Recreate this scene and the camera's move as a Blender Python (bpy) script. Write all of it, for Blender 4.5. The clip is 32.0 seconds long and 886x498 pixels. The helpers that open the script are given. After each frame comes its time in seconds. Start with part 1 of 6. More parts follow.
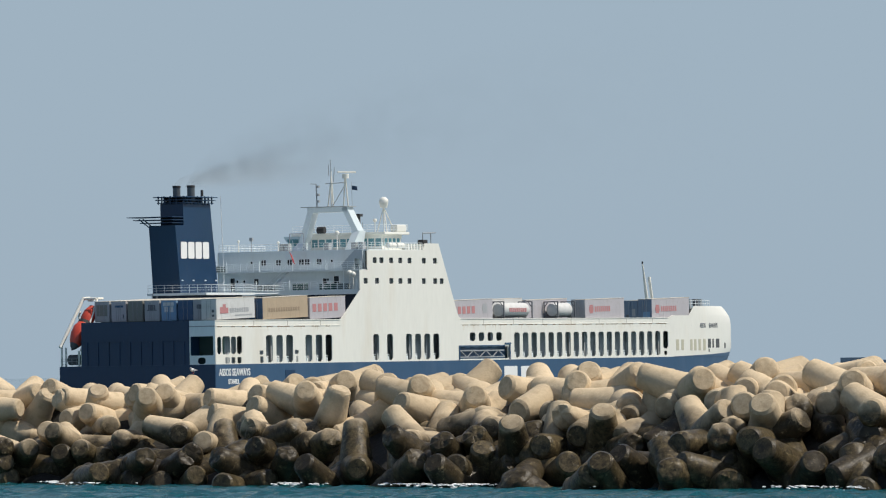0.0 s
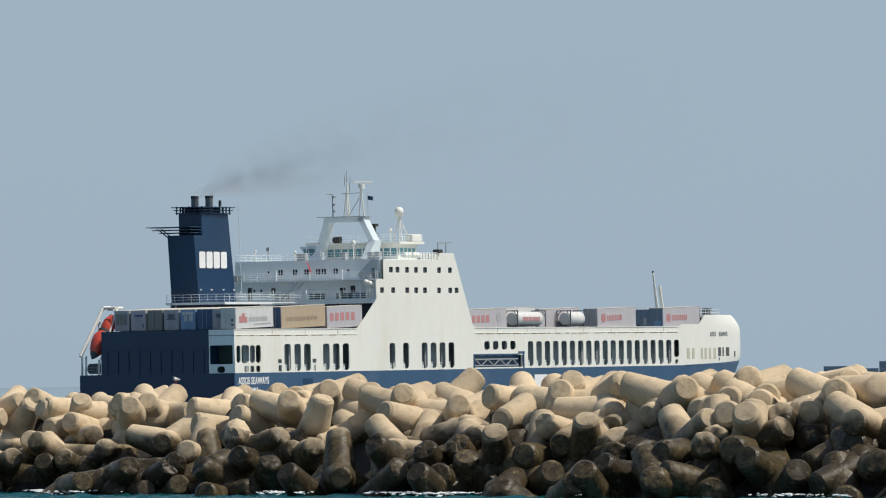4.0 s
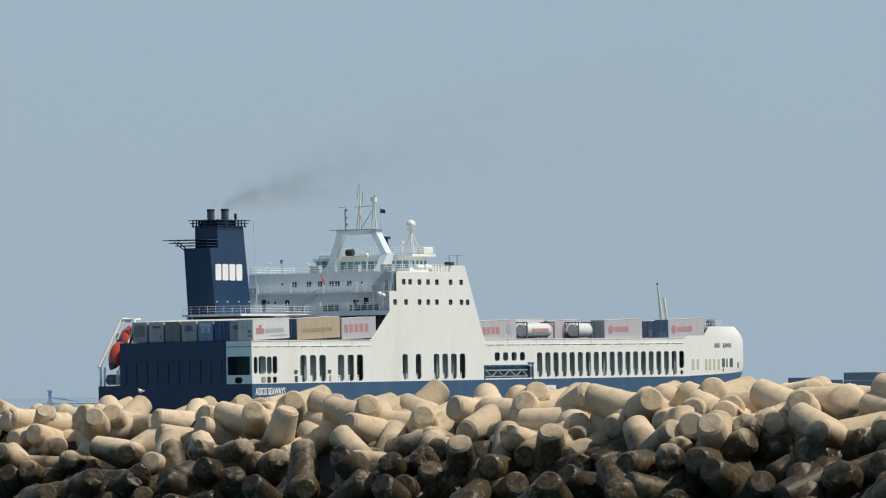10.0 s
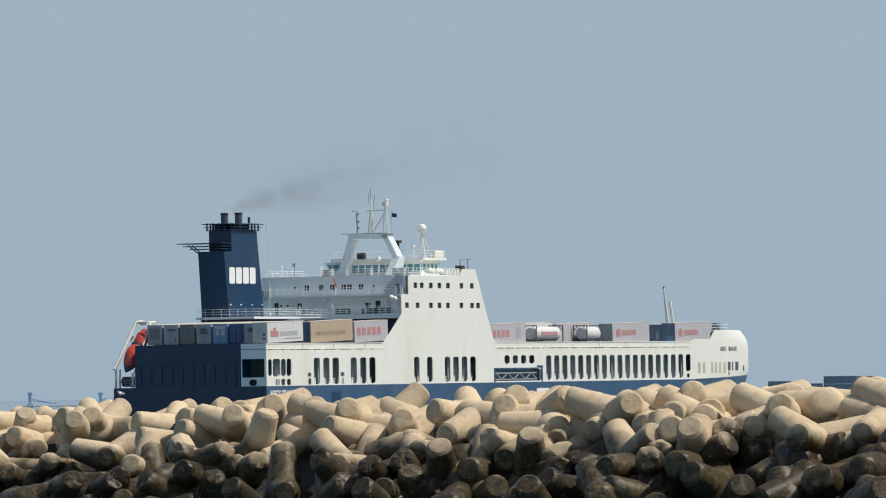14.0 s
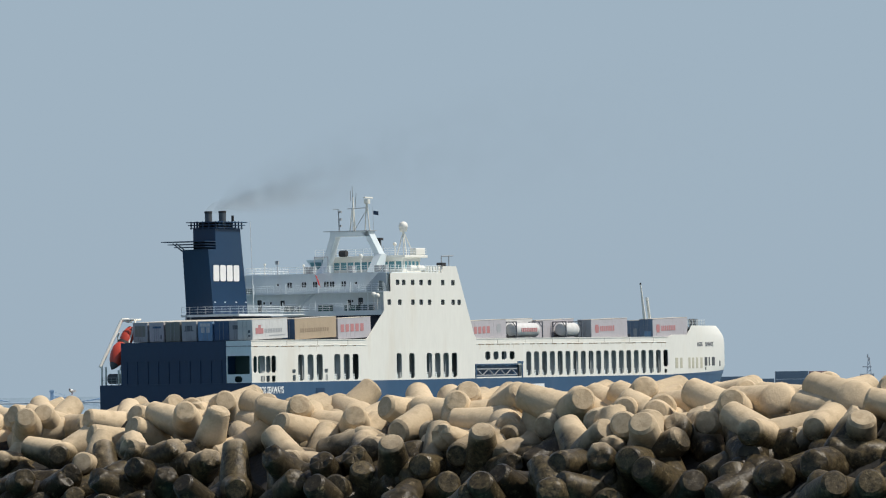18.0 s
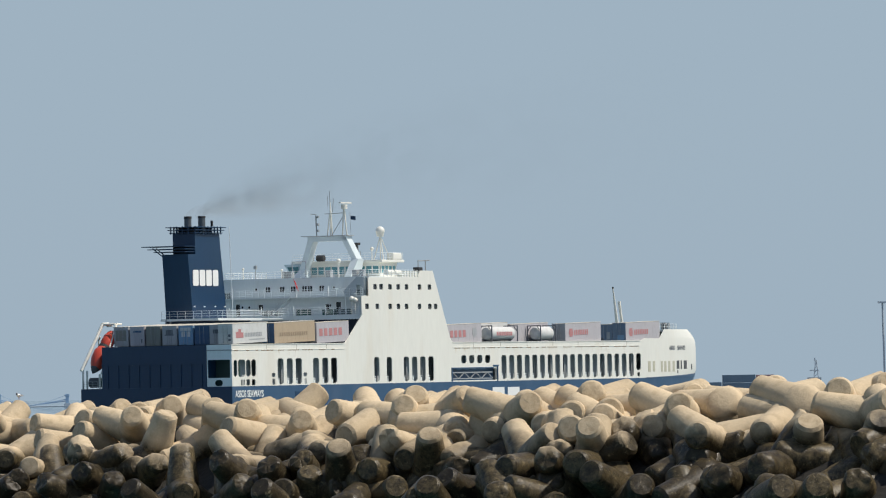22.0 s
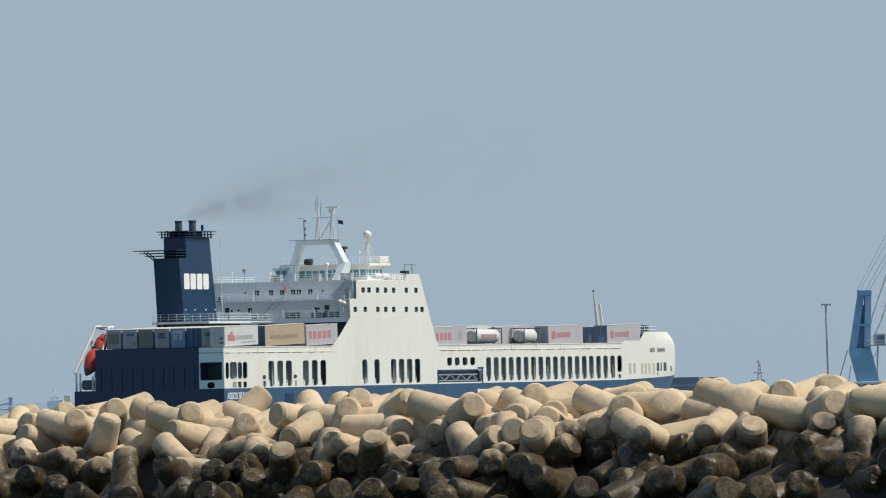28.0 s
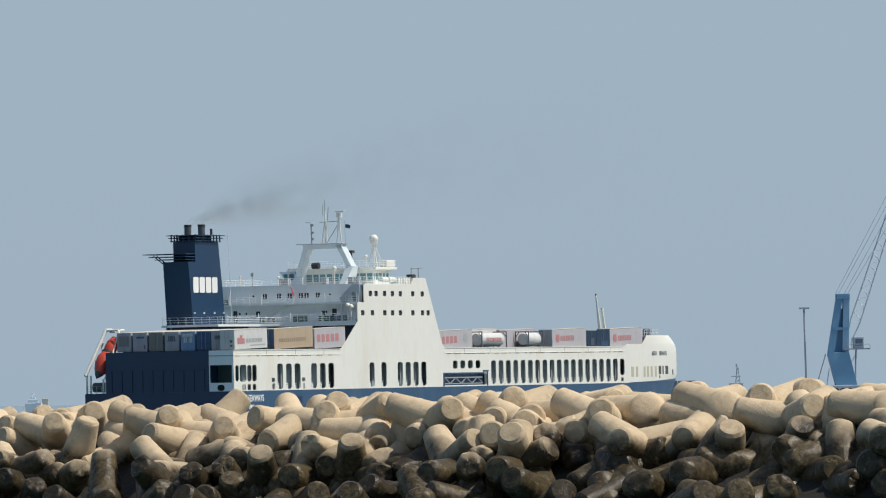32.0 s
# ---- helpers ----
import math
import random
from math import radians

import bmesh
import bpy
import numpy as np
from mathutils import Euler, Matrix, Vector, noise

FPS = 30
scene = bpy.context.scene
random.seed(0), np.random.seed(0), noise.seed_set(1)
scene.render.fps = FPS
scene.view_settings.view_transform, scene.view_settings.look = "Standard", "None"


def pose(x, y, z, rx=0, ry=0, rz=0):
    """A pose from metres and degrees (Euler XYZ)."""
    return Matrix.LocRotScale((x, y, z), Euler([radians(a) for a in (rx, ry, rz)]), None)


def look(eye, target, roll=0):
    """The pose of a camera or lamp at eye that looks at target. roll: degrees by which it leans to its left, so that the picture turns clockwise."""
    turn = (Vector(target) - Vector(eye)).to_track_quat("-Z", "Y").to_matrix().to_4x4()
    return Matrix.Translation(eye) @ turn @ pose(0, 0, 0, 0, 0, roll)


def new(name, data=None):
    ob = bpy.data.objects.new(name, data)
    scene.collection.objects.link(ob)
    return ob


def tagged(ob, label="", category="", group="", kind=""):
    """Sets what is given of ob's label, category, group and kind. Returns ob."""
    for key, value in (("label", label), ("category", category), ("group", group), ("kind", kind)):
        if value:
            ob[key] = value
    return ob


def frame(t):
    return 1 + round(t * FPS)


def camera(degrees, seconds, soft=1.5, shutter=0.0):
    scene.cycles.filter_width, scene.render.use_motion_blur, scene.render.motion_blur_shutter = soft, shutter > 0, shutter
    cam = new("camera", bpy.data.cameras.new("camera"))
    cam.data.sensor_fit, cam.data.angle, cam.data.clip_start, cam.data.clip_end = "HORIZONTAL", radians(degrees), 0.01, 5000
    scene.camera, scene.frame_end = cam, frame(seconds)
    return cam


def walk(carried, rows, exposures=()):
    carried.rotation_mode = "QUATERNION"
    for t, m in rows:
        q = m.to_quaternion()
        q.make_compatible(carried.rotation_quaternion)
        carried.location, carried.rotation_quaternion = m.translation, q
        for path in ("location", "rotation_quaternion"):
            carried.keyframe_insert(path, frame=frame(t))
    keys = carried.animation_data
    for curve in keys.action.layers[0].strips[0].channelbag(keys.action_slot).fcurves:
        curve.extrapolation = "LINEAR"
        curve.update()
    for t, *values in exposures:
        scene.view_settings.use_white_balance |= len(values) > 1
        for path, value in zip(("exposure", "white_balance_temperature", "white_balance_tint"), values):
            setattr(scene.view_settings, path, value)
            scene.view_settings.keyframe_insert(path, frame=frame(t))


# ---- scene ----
cam = camera(7.800, 32.0, soft=1.15)
EYE = (0.0, 0.0, 4.2)
# seconds, aim point at 1000 m (x, z), roll
AIM = [
    (0.0, -0.00, 22.26, -0.861),
    (0.5, 0.26, 22.46, -0.888),
    (1.0, 0.41, 23.05, -0.818),
    (1.5, 0.44, 23.35, -0.853),
    (2.0, 0.86, 23.62, -0.849),
    (2.5, 1.15, 23.55, -0.874),
    (3.0, 1.65, 23.63, -0.878),
    (3.5, 2.10, 23.53, -0.897),
    (5.5, 4.07, 24.54, -0.841),
    (6.0, 4.49, 24.84, -0.851),
    (6.5, 4.82, 24.71, -0.952),
    (7.0, 5.75, 24.80, -0.937),
    (7.5, 6.15, 25.22, -0.950),
    (8.0, 6.46, 25.41, -0.946),
    (8.5, 6.80, 25.26, -0.945),
    (9.0, 6.95, 25.25, -0.967),
    (9.5, 7.35, 25.10, -0.966),
    (10.0, 8.10, 25.29, -0.903),
    (10.5, 8.55, 25.35, -0.980),
    (11.0, 9.23, 25.46, -0.980),
    (11.5, 9.44, 25.77, -0.900),
    (12.0, 9.63, 25.88, -0.950),
    (12.5, 9.73, 25.89, -0.816),
    (13.0, 9.90, 25.77, -0.763),
    (13.5, 10.35, 25.85, -0.816),
    (14.0, 11.15, 25.71, -0.819),
    (14.5, 11.91, 25.72, -0.853),
    (16.5, 15.30, 25.82, -0.884),
    (17.0, 16.16, 25.49, -0.963),
    (17.5, 17.19, 25.16, -1.033),
    (18.0, 18.66, 25.05, -1.023),
    (18.5, 20.40, 24.87, -1.089),
    (19.0, 21.50, 24.97, -1.046),
    (19.5, 22.28, 24.79, -1.062),
    (20.0, 23.35, 24.98, -1.112),
    (20.5, 24.18, 25.21, -1.134),
    (21.0, 24.79, 25.04, -1.113),
    (21.5, 26.07, 25.11, -1.181),
    (22.0, 26.80, 25.52, -1.083),
    (22.5, 27.30, 25.74, -1.080),
    (23.0, 28.21, 25.95, -1.132),
    (23.5, 29.17, 26.05, -1.034),
    (24.0, 29.90, 26.23, -1.054),
    (24.5, 30.56, 26.16, -1.040),
    (25.0, 31.33, 26.09, -1.087),
    (25.5, 32.20, 26.36, -1.098),
    (27.5, 34.88, 25.84, -1.167),
    (28.0, 35.51, 25.78, -1.144),
    (28.5, 35.71, 25.84, -1.058),
    (29.0, 36.15, 25.88, -1.092),
    (29.5, 36.69, 25.86, -1.092),
    (30.0, 37.10, 26.22, -1.083),
    (30.5, 37.52, 25.97, -1.206),
    (31.0, 38.29, 25.83, -1.203),
    (31.5, 38.61, 26.05, -1.176),
    (32.0, 38.86, 26.23, -1.094),
]
walk(cam, [(t, look(EYE, (x, 1000.0, z), roll)) for t, x, z, roll in AIM])

# ---- light ----
SUN_AZ, SUN_EL = radians(96), radians(56)
world = bpy.data.worlds.new("world")
scene.world = world
world.use_nodes = True
wn, wl = world.node_tree.nodes, world.node_tree.links
wn.clear()
sky = wn.new("ShaderNodeTexSky")
sky.sky_type, sky.sun_disc = "NISHITA", False
sky.sun_elevation, sky.sun_rotation = SUN_EL, SUN_AZ
sky.air_density, sky.dust_density, sky.ozone_density = 1.0, 1.2, 2.0
# pale haze low over the sea, thinning upwards
haze = wn.new("ShaderNodeMix")
haze.data_type = "RGBA"
haze.inputs[7].default_value = (3.45, 4.45, 5.4, 1)
wc, ws, wr = wn.new("ShaderNodeTexCoord"), wn.new("ShaderNodeSeparateXYZ"), wn.new("ShaderNodeMapRange")
wl.new(wc.outputs["Generated"], ws.inputs[0])
wl.new(ws.outputs[2], wr.inputs[0])
wr.interpolation_type = "SMOOTHSTEP"
wr.inputs[1].default_value, wr.inputs[2].default_value, wr.inputs[3].default_value, wr.inputs[4].default_value = 0.08, 0.5, 0.95, 0.1
wl.new(wr.outputs[0], haze.inputs[0])
wl.new(sky.outputs[0], haze.inputs[6])
bg = wn.new("ShaderNodeBackground")
bg.inputs[1].default_value = 0.1
wl.new(haze.outputs[2], bg.inputs[0])
wl.new(bg.outputs[0], wn.new("ShaderNodeOutputWorld").inputs[0])

sun = new("sun", bpy.data.lights.new("sun", "SUN"))
sun.data.energy, sun.data.angle, sun.data.color = 4.2, radians(0.6), (1.0, 0.93, 0.82)
sun.matrix_world = look((0, 0, 300), (-300 * math.sin(SUN_AZ) * math.cos(SUN_EL), -300 * math.cos(SUN_AZ) * math.cos(SUN_EL), 300 - 300 * math.sin(SUN_EL)))
scene.view_settings.exposure = 0.0


# ---- materials ----
def mat(name, base, rough=0.6, metal=0.0, vary=0.12, scale=1.0, bump=0.0, grain=20.0, stain=None, stain_amount=0.3, stretch=(1, 1, 1), coords="Object"):
    """A surface with variation at two scales, an optional stain colour and fine relief."""
    m = bpy.data.materials.new(name)
    m.use_nodes = True
    n, l = m.node_tree.nodes, m.node_tree.links
    b = n["Principled BSDF"]
    b.inputs["Roughness"].default_value, b.inputs["Metallic"].default_value = rough, metal
    tc = n.new("ShaderNodeTexCoord")
    mp = n.new("ShaderNodeMapping")
    mp.inputs["Scale"].default_value = stretch
    l.new(tc.outputs[coords], mp.inputs[0])
    big, fine = n.new("ShaderNodeTexNoise"), n.new("ShaderNodeTexNoise")
    big.inputs["Scale"].default_value, fine.inputs["Scale"].default_value = scale, scale * grain
    big.inputs["Detail"].default_value = fine.inputs["Detail"].default_value = 5
    for x in (big, fine):
        l.new(mp.outputs[0], x.inputs["Vector"])
    add = n.new("ShaderNodeMath")
    add.operation = "ADD"
    l.new(big.outputs[0], add.inputs[0]), l.new(fine.outputs[0], add.inputs[1])
    rng = n.new("ShaderNodeMapRange")
    rng.inputs[1].default_value, rng.inputs[2].default_value = 0.6, 1.4
    rng.inputs[3].default_value, rng.inputs[4].default_value = 1 - vary, 1 + vary
    l.new(add.outputs[0], rng.inputs[0])
    mul = n.new("ShaderNodeVectorMath")
    mul.operation = "SCALE"
    mul.inputs[0].default_value = base
    l.new(rng.outputs[0], mul.inputs["Scale"])
    out = mul.outputs[0]
    if stain:
        st = n.new("ShaderNodeTexNoise")
        st.inputs["Scale"].default_value, st.inputs["Detail"].default_value = scale * 2.3, 8
        l.new(mp.outputs[0], st.inputs["Vector"])
        sr = n.new("ShaderNodeMapRange")
        sr.inputs[1].default_value, sr.inputs[2].default_value, sr.inputs[4].default_value = 0.52, 0.72, stain_amount
        l.new(st.outputs[0], sr.inputs[0])
        mx = n.new("ShaderNodeMix")
        mx.data_type = "RGBA"
        mx.inputs[7].default_value = (*stain, 1)
        l.new(sr.outputs[0], mx.inputs[0]), l.new(out, mx.inputs[6])
        out = mx.outputs[2]
    l.new(out, b.inputs["Base Color"])
    if bump:
        bp = n.new("ShaderNodeBump")
        bp.inputs["Strength"].default_value, bp.inputs["Distance"].default_value = 0.6, bump
        l.new(fine.outputs[0], bp.inputs["Height"]), l.new(bp.outputs[0], b.inputs["Normal"])
    return m


WHITE = mat("white_paint", (0.78, 0.77, 0.70), 0.45, vary=0.05, scale=0.08, stain=(0.58, 0.45, 0.28), stain_amount=0.24, stretch=(1, 1, 0.25))
GREY_WHITE = mat("weathered_white_paint", (0.78, 0.83, 0.83), 0.5, vary=0.05, scale=0.15, stain=(0.5, 0.4, 0.3), stain_amount=0.16, stretch=(1, 1, 0.3))
NAVY = mat("navy_paint", (0.005, 0.032, 0.082), 0.4, vary=0.12, scale=0.1, stain=(0.011, 0.042, 0.085), stain_amount=0.4, stretch=(1, 1, 0.3))
BLUE = mat("hull_blue_paint", (0.031, 0.08, 0.155), 0.4, vary=0.1, scale=0.1, stain=(0.09, 0.13, 0.2), stain_amount=0.4, stretch=(1, 1, 0.3))
DARK = mat("dark_interior", (0.075, 0.08, 0.085), 0.8, vary=0.2, scale=0.4)
STEEL = mat("grey_steel", (0.35, 0.37, 0.38), 0.5, metal=0.2, vary=0.1, scale=0.5)
DKGREEN = mat("dark_green_paint", (0.022, 0.055, 0.05), 0.6, vary=0.2, scale=0.5)
DECK = mat("deck_paint", (0.16, 0.2, 0.2), 0.7, vary=0.15, scale=0.3)
SEAM = mat("dull_seam_paint", (0.45, 0.42, 0.36), 0.6, vary=0.15, scale=0.8)
BLACK = mat("sooty_black", (0.03, 0.03, 0.032), 0.7, vary=0.2, scale=0.8)
ORANGE = mat("lifeboat_orange", (0.56, 0.065, 0.035), 0.4, vary=0.08, scale=0.6)


# ---- building helpers ----
def part(name, bm, material, parent=None, label="", smooth=False):
    me = bpy.data.meshes.new(name)
    bm.to_mesh(me)
    bm.free()
    me.materials.append(material)
    if smooth:
        me.polygons.foreach_set("use_smooth", [True] * len(me.polygons))
        me.set_sharp_from_angle(angle=radians(40))
    ob = new(name, me)
    ob.parent = parent
    if label:
        tagged(ob, label)
    return ob


def again(ob, m, parent=None):
    """Another part on the same mesh."""
    c = new(ob.name.split(".")[0], ob.data)
    c.parent = parent or ob.parent
    c.matrix_basis = m
    return c


def box(bm, x0, x1, y0, y1, z0, z1, bevel=0.0):
    r = bmesh.ops.create_cube(bm, size=1.0)
    vs = r["verts"]
    for v in vs:
        v.co = Vector((x0 + (v.co.x + 0.5) * (x1 - x0), y0 + (v.co.y + 0.5) * (y1 - y0), z0 + (v.co.z + 0.5) * (z1 - z0)))
    if bevel:
        es = list({e for v in vs for e in v.link_edges})
        bmesh.ops.bevel(bm, geom=es, offset=bevel, segments=2, affect="EDGES", profile=0.6)
    return bm


def boxes(*dims, bevel=0.0):
    bm = bmesh.new()
    for d in dims:
        box(bm, *d, bevel=bevel)
    return bm


def tube(bm, a, b, r0, r1=None, seg=8):
    a, b = Vector(a), Vector(b)
    d = b - a
    m = Matrix.Translation((a + b) / 2) @ d.to_track_quat("Z", "Y").to_matrix().to_4x4()
    bmesh.ops.create_cone(bm, cap_ends=True, segments=seg, radius1=r0, radius2=r0 if r1 is None else r1, depth=d.length, matrix=m)
    return bm


def tubes(r, *ends, seg=6):
    bm = bmesh.new()
    for a, b in ends:
        tube(bm, a, b, r, seg=seg)
    return bm


def beam(bm, a, b, w, h, up=(0, 0, 1)):
    """A rectangular bar from a to b."""
    a, b = Vector(a), Vector(b)
    d = (b - a).normalized()
    s = d.cross(Vector(up)).normalized() * (w / 2)
    t = s.cross(d).normalized() * (h / 2)
    vs = [bm.verts.new(p + i * s + j * t) for p in (a, b) for i, j in ((-1, -1), (1, -1), (1, 1), (-1, 1))]
    for f in ((3, 2, 1, 0), (4, 5, 6, 7), (0, 1, 5, 4), (1, 2, 6, 5), (2, 3, 7, 6), (3, 0, 4, 7)):
        bm.faces.new([vs[i] for i in f])
    return bm


def rounded(x0, x1, z0, z1, r, seg=5):
    pts = []
    for cx, cz, a0 in ((x1 - r, z1 - r, 0), (x0 + r, z1 - r, 90), (x0 + r, z0 + r, 180), (x1 - r, z0 + r, 270)):
        pts += [(cx + r * math.cos(radians(a0 + 90 * k / seg)), cz + r * math.sin(radians(a0 + 90 * k / seg))) for k in range(seg + 1)]
    return pts


def plate(name, outer, holes, thick, material, parent, m, label=""):
    """A flat plate with real holes, drawn in x and z, thick along y."""
    cu = bpy.data.curves.new(name, "CURVE")
    cu.dimensions, cu.fill_mode, cu.extrude = "2D", "BOTH", thick / 2
    for loop in (outer, *holes):
        sp = cu.splines.new("POLY")
        sp.points.add(len(loop) - 1)
        for q, (x, z) in zip(sp.points, loop):
            q.co = (x, z, 0, 1)
        sp.use_cyclic_u = True
    tmp = bpy.data.objects.new(name, cu)
    me = bpy.data.meshes.new_from_object(tmp)
    bpy.data.objects.remove(tmp)
    me.transform(m @ Matrix.Rotation(radians(90), 4, "X"))
    me.name = name
    me.materials.clear()
    me.materials.append(material)
    ob = new(name, me)
    ob.parent = parent
    if label:
        tagged(ob, label)
    return ob


def loft(rings, close=False, caps=False):
    bm = bmesh.new()
    rows = [[bm.verts.new(p) for p in r] for r in rings]
    for a, b in zip(rows, rows[1:]):
        n = len(a)
        for i in range(n if close else n - 1):
            j = (i + 1) % n
            bm.faces.new((a[i], a[j], b[j], b[i]))
    if caps:
        bm.faces.new(rows[0][::-1]), bm.faces.new(rows[-1])
    bmesh.ops.recalc_face_normals(bm, faces=bm.faces)
    return bm


def railing(name, pts, parent, material, height=1.1, step=1.6, rails=3, r=0.035):
    bm = bmesh.new()
    for a, b in zip(pts, pts[1:]):
        a, b = Vector(a), Vector(b)
        n = max(1, round((b - a).length / step))
        for k in range(n + 1):
            p = a.lerp(b, k / n)
            tube(bm, p, p + Vector((0, 0, height)), r, seg=5)
        for k in range(rails):
            h = Vector((0, 0, height * (k + 1) / rails))
            tube(bm, a + h, b + h, r * 0.8, seg=5)
    return part(name, bm, material, parent)


def letters(name, text, size, material, parent, m, spread=1.0, bold=0.028):
    cu = bpy.data.curves.new(name, "FONT")
    cu.body, cu.size, cu.extrude, cu.offset, cu.space_character = text, size, 0.02, bold, spread
    cu.align_x, cu.align_y = "LEFT", "BOTTOM_BASELINE"
    tmp = bpy.data.objects.new(name, cu)
    me = bpy.data.meshes.new_from_object(tmp)
    bpy.data.objects.remove(tmp)
    me.transform(m)
    me.materials.clear()
    me.materials.append(material)
    ob = new(name, me)
    ob.parent = parent
    return ob


# ---- the ship ----
# local axes: x forward from the transom, y to port, z up from the waterline
ship = new("cargo_ship")
tagged(ship, "navy and white roll-on roll-off freight ship under way", "ship", kind="thing")
B = 13.0
TIP = 183.0


def bow_half(x, tip, start=143.0):
    k = min(1.0, max(0.0, (x - start) / (tip - start)))
    return B * (1 - k ** 2.3) ** 0.62


def hull_ring(z, n=26):
    if z < 6.3:
        tip = TIP - 0.9 * (6.3 - z) - (0.35 * max(0.0, 4.0 - z) ** 1.6)
    else:
        tip = TIP - 5.2 * max(0.0, (z - 10.4) / 3.0) ** 1.8
    xs = [143.0 + (tip - 143.0) * (1 - (1 - k / n) ** 1.7) for k in range(n + 1)]
    return [(x, bow_half(x, tip), z) for x in xs] + [(x, -bow_half(x, tip), z) for x in xs[-2::-1]]


def blue_top(x):
    return 4.95 + 0.9 * max(0.0, (x - 138) / 44.0) ** 1.3


# blue hull: sides, transom and bow
rings = []
for z in (-3.0, 0.0, 1.5, 3.0, 4.0, 4.95):
    r = hull_ring(z)
    rings.append([(0.0, B, z)] + [(70.0, B, z)] + r + [(70.0, -B, z)] + [(0.0, -B, z)])
part("hull", loft(rings, close=True, caps=True), BLUE, ship, "deep blue painted lower hull", smooth=True)
part("transom", boxes((-0.12, 0.0, -B + 0.02, B - 0.02, -2.0, 4.93)), NAVY, ship, "dark navy stern plating")

# bow plating above the blue band
rings = [[(x, y, min(z, 99)) for x, y, z in hull_ring(zz)] for zz in (4.96, 5.6, 6.3, 8.0, 10.0, 11.0, 11.6)]
part("bow_plating", loft(rings), WHITE, ship, smooth=True)
up = []
for zz in (11.6, 12.1, 12.6, 12.95, 13.1):
    ring = [p for p in hull_ring(zz) if p[0] > 148.0 + (zz - 11.6) * 1.6]
    tip = max(p[0] for p in ring)
    s = 148.6 + (zz - 11.6) * 1.5
    xs = [s + (tip - s) * (1 - (1 - k / 24) ** 1.7) for k in range(25)]
    up.append([(x, bow_half(x, tip), zz) for x in xs] + [(x, -bow_half(x, tip), zz) for x in xs[-2::-1]])
part("forecastle_bulwark", loft(up), WHITE, ship, smooth=True)
ring = [(x, y, 12.6) for x, y, z in up[2]]
bm = bmesh.new()
bm.faces.new([bm.verts.new(p) for p in ring])
part("forecastle_deck", bm, DECK, ship)
# the blue band rises towards the stem
rr = []
for off in (0.0, 1.0):
    row = []
    for x, y, z in hull_ring(5.2):
        top = blue_top(x)
        zz = 4.9 + (top - 4.9) * off
        tip = TIP - 0.9 * max(0.0, 6.3 - zz)
        sgn = 1 if y >= 0 else -1
        row.append((x + 0.03 + 0.9 * (zz - 5.2) * ((x - 143) / (TIP - 143)) ** 2, y + sgn * 0.04, zz))
    rr.append(row)
part("bow_band", loft(rr), BLUE, ship, smooth=True)

# starboard side plate with its openings
holes = []
slots = [(0.65, 1.55, 6.4, 8.85), (2.05, 4.0, 6.35, 8.9), (4.45, 5.65, 6.4, 8.85), (6.1, 7.3, 6.4, 8.9),
         (14.25, 15.9, 5.12, 9.0), (17.15, 18.8, 5.12, 9.0), (19.95, 21.7, 5.12, 9.0),
         (25.5, 27.2, 5.14, 9.0), (28.45, 30.15, 5.14, 9.0), (31.3, 33.0, 5.14, 9.0),
         (45.4, 46.9, 5.2, 9.0), (49.55, 51.1, 5.2, 9.0), (55.25, 56.85, 5.2, 9.0), (58.05, 59.65, 5.2, 9.0), (60.85, 62.45, 5.2, 9.0), (63.65, 65.25, 5.2, 9.0)]
slots += [(89.2 + 2.79 * k, 90.78 + 2.79 * k, 5.25, 9.05) for k in range(18)]
slots += [(139.45, 141.0, 6.3, 9.05)]
holes += [rounded(x0 - 0.1, x1 + 0.12, z0, z1 + 0.03, 0.46) for x0, x1, z0, z1 in slots]
small = [(2.7, 3.9, 5.05, 5.95), (4.4, 5.5, 5.05, 5.95), (6.1, 7.2, 5.05, 5.95), (12.3, 13.35, 6.25, 6.85), (12.45, 13.35, 5.08, 6.0),
         (22.3, 23.4, 6.25, 6.85), (22.6, 23.25, 5.08, 6.0), (139.7, 140.7, 5.25, 5.9)]
holes += [rounded(x0, x1, z0, z1, 0.15, 2) for x0, x1, z0, z1 in small]
holes += [rounded(x0 - 0.05, x0 + 1.7, 7.85, 9.15, 0.42) for x0 in (75.0, 77.8, 80.6, 83.4)]
holes += [rounded(71.7, 87.4, 5.15, 7.0, 0.25)]
UP = Matrix.Translation((0, -B + 0.06, 0))
side = [(0, 4.95), (143.0, 4.95), (143.0, 11.6), (141.2, 11.25), (72.4, 11.25), (71.6, 11.5), (71.2, 12.0),
        (65.6, 22.55), (61.4, 22.55), (61.0, 21.55), (43.9, 21.4), (43.9, 18.55), (41.6, 18.55), (41.6, 15.6), (36.6, 11.8), (35.9, 11.35), (35.0, 11.25), (0, 11.25)]
win = [(x, 19.95) for x in (46.1, 48.1, 51.05, 53.8, 56.6, 61.0, 64.4)] + [(x, 16.9) for x in (43.3, 46.7, 51.0, 53.75, 56.5, 60.9, 64.4, 66.4)]
holes += [rounded(x - 0.6, x + 0.6, z - 0.42, z + 0.42, 0.16, 3) for x, z in win]
plate("side_plating", side, holes, 0.12, WHITE, ship, UP, "white painted side plating with open slots")
pane_bm = boxes((-0.7, 0.7, 0.0, 0.05, -0.55, 0.55))
GLASS = mat("dark_window_glass", (0.05, 0.055, 0.06), 0.12, vary=0.3, scale=0.3)
pane0 = None
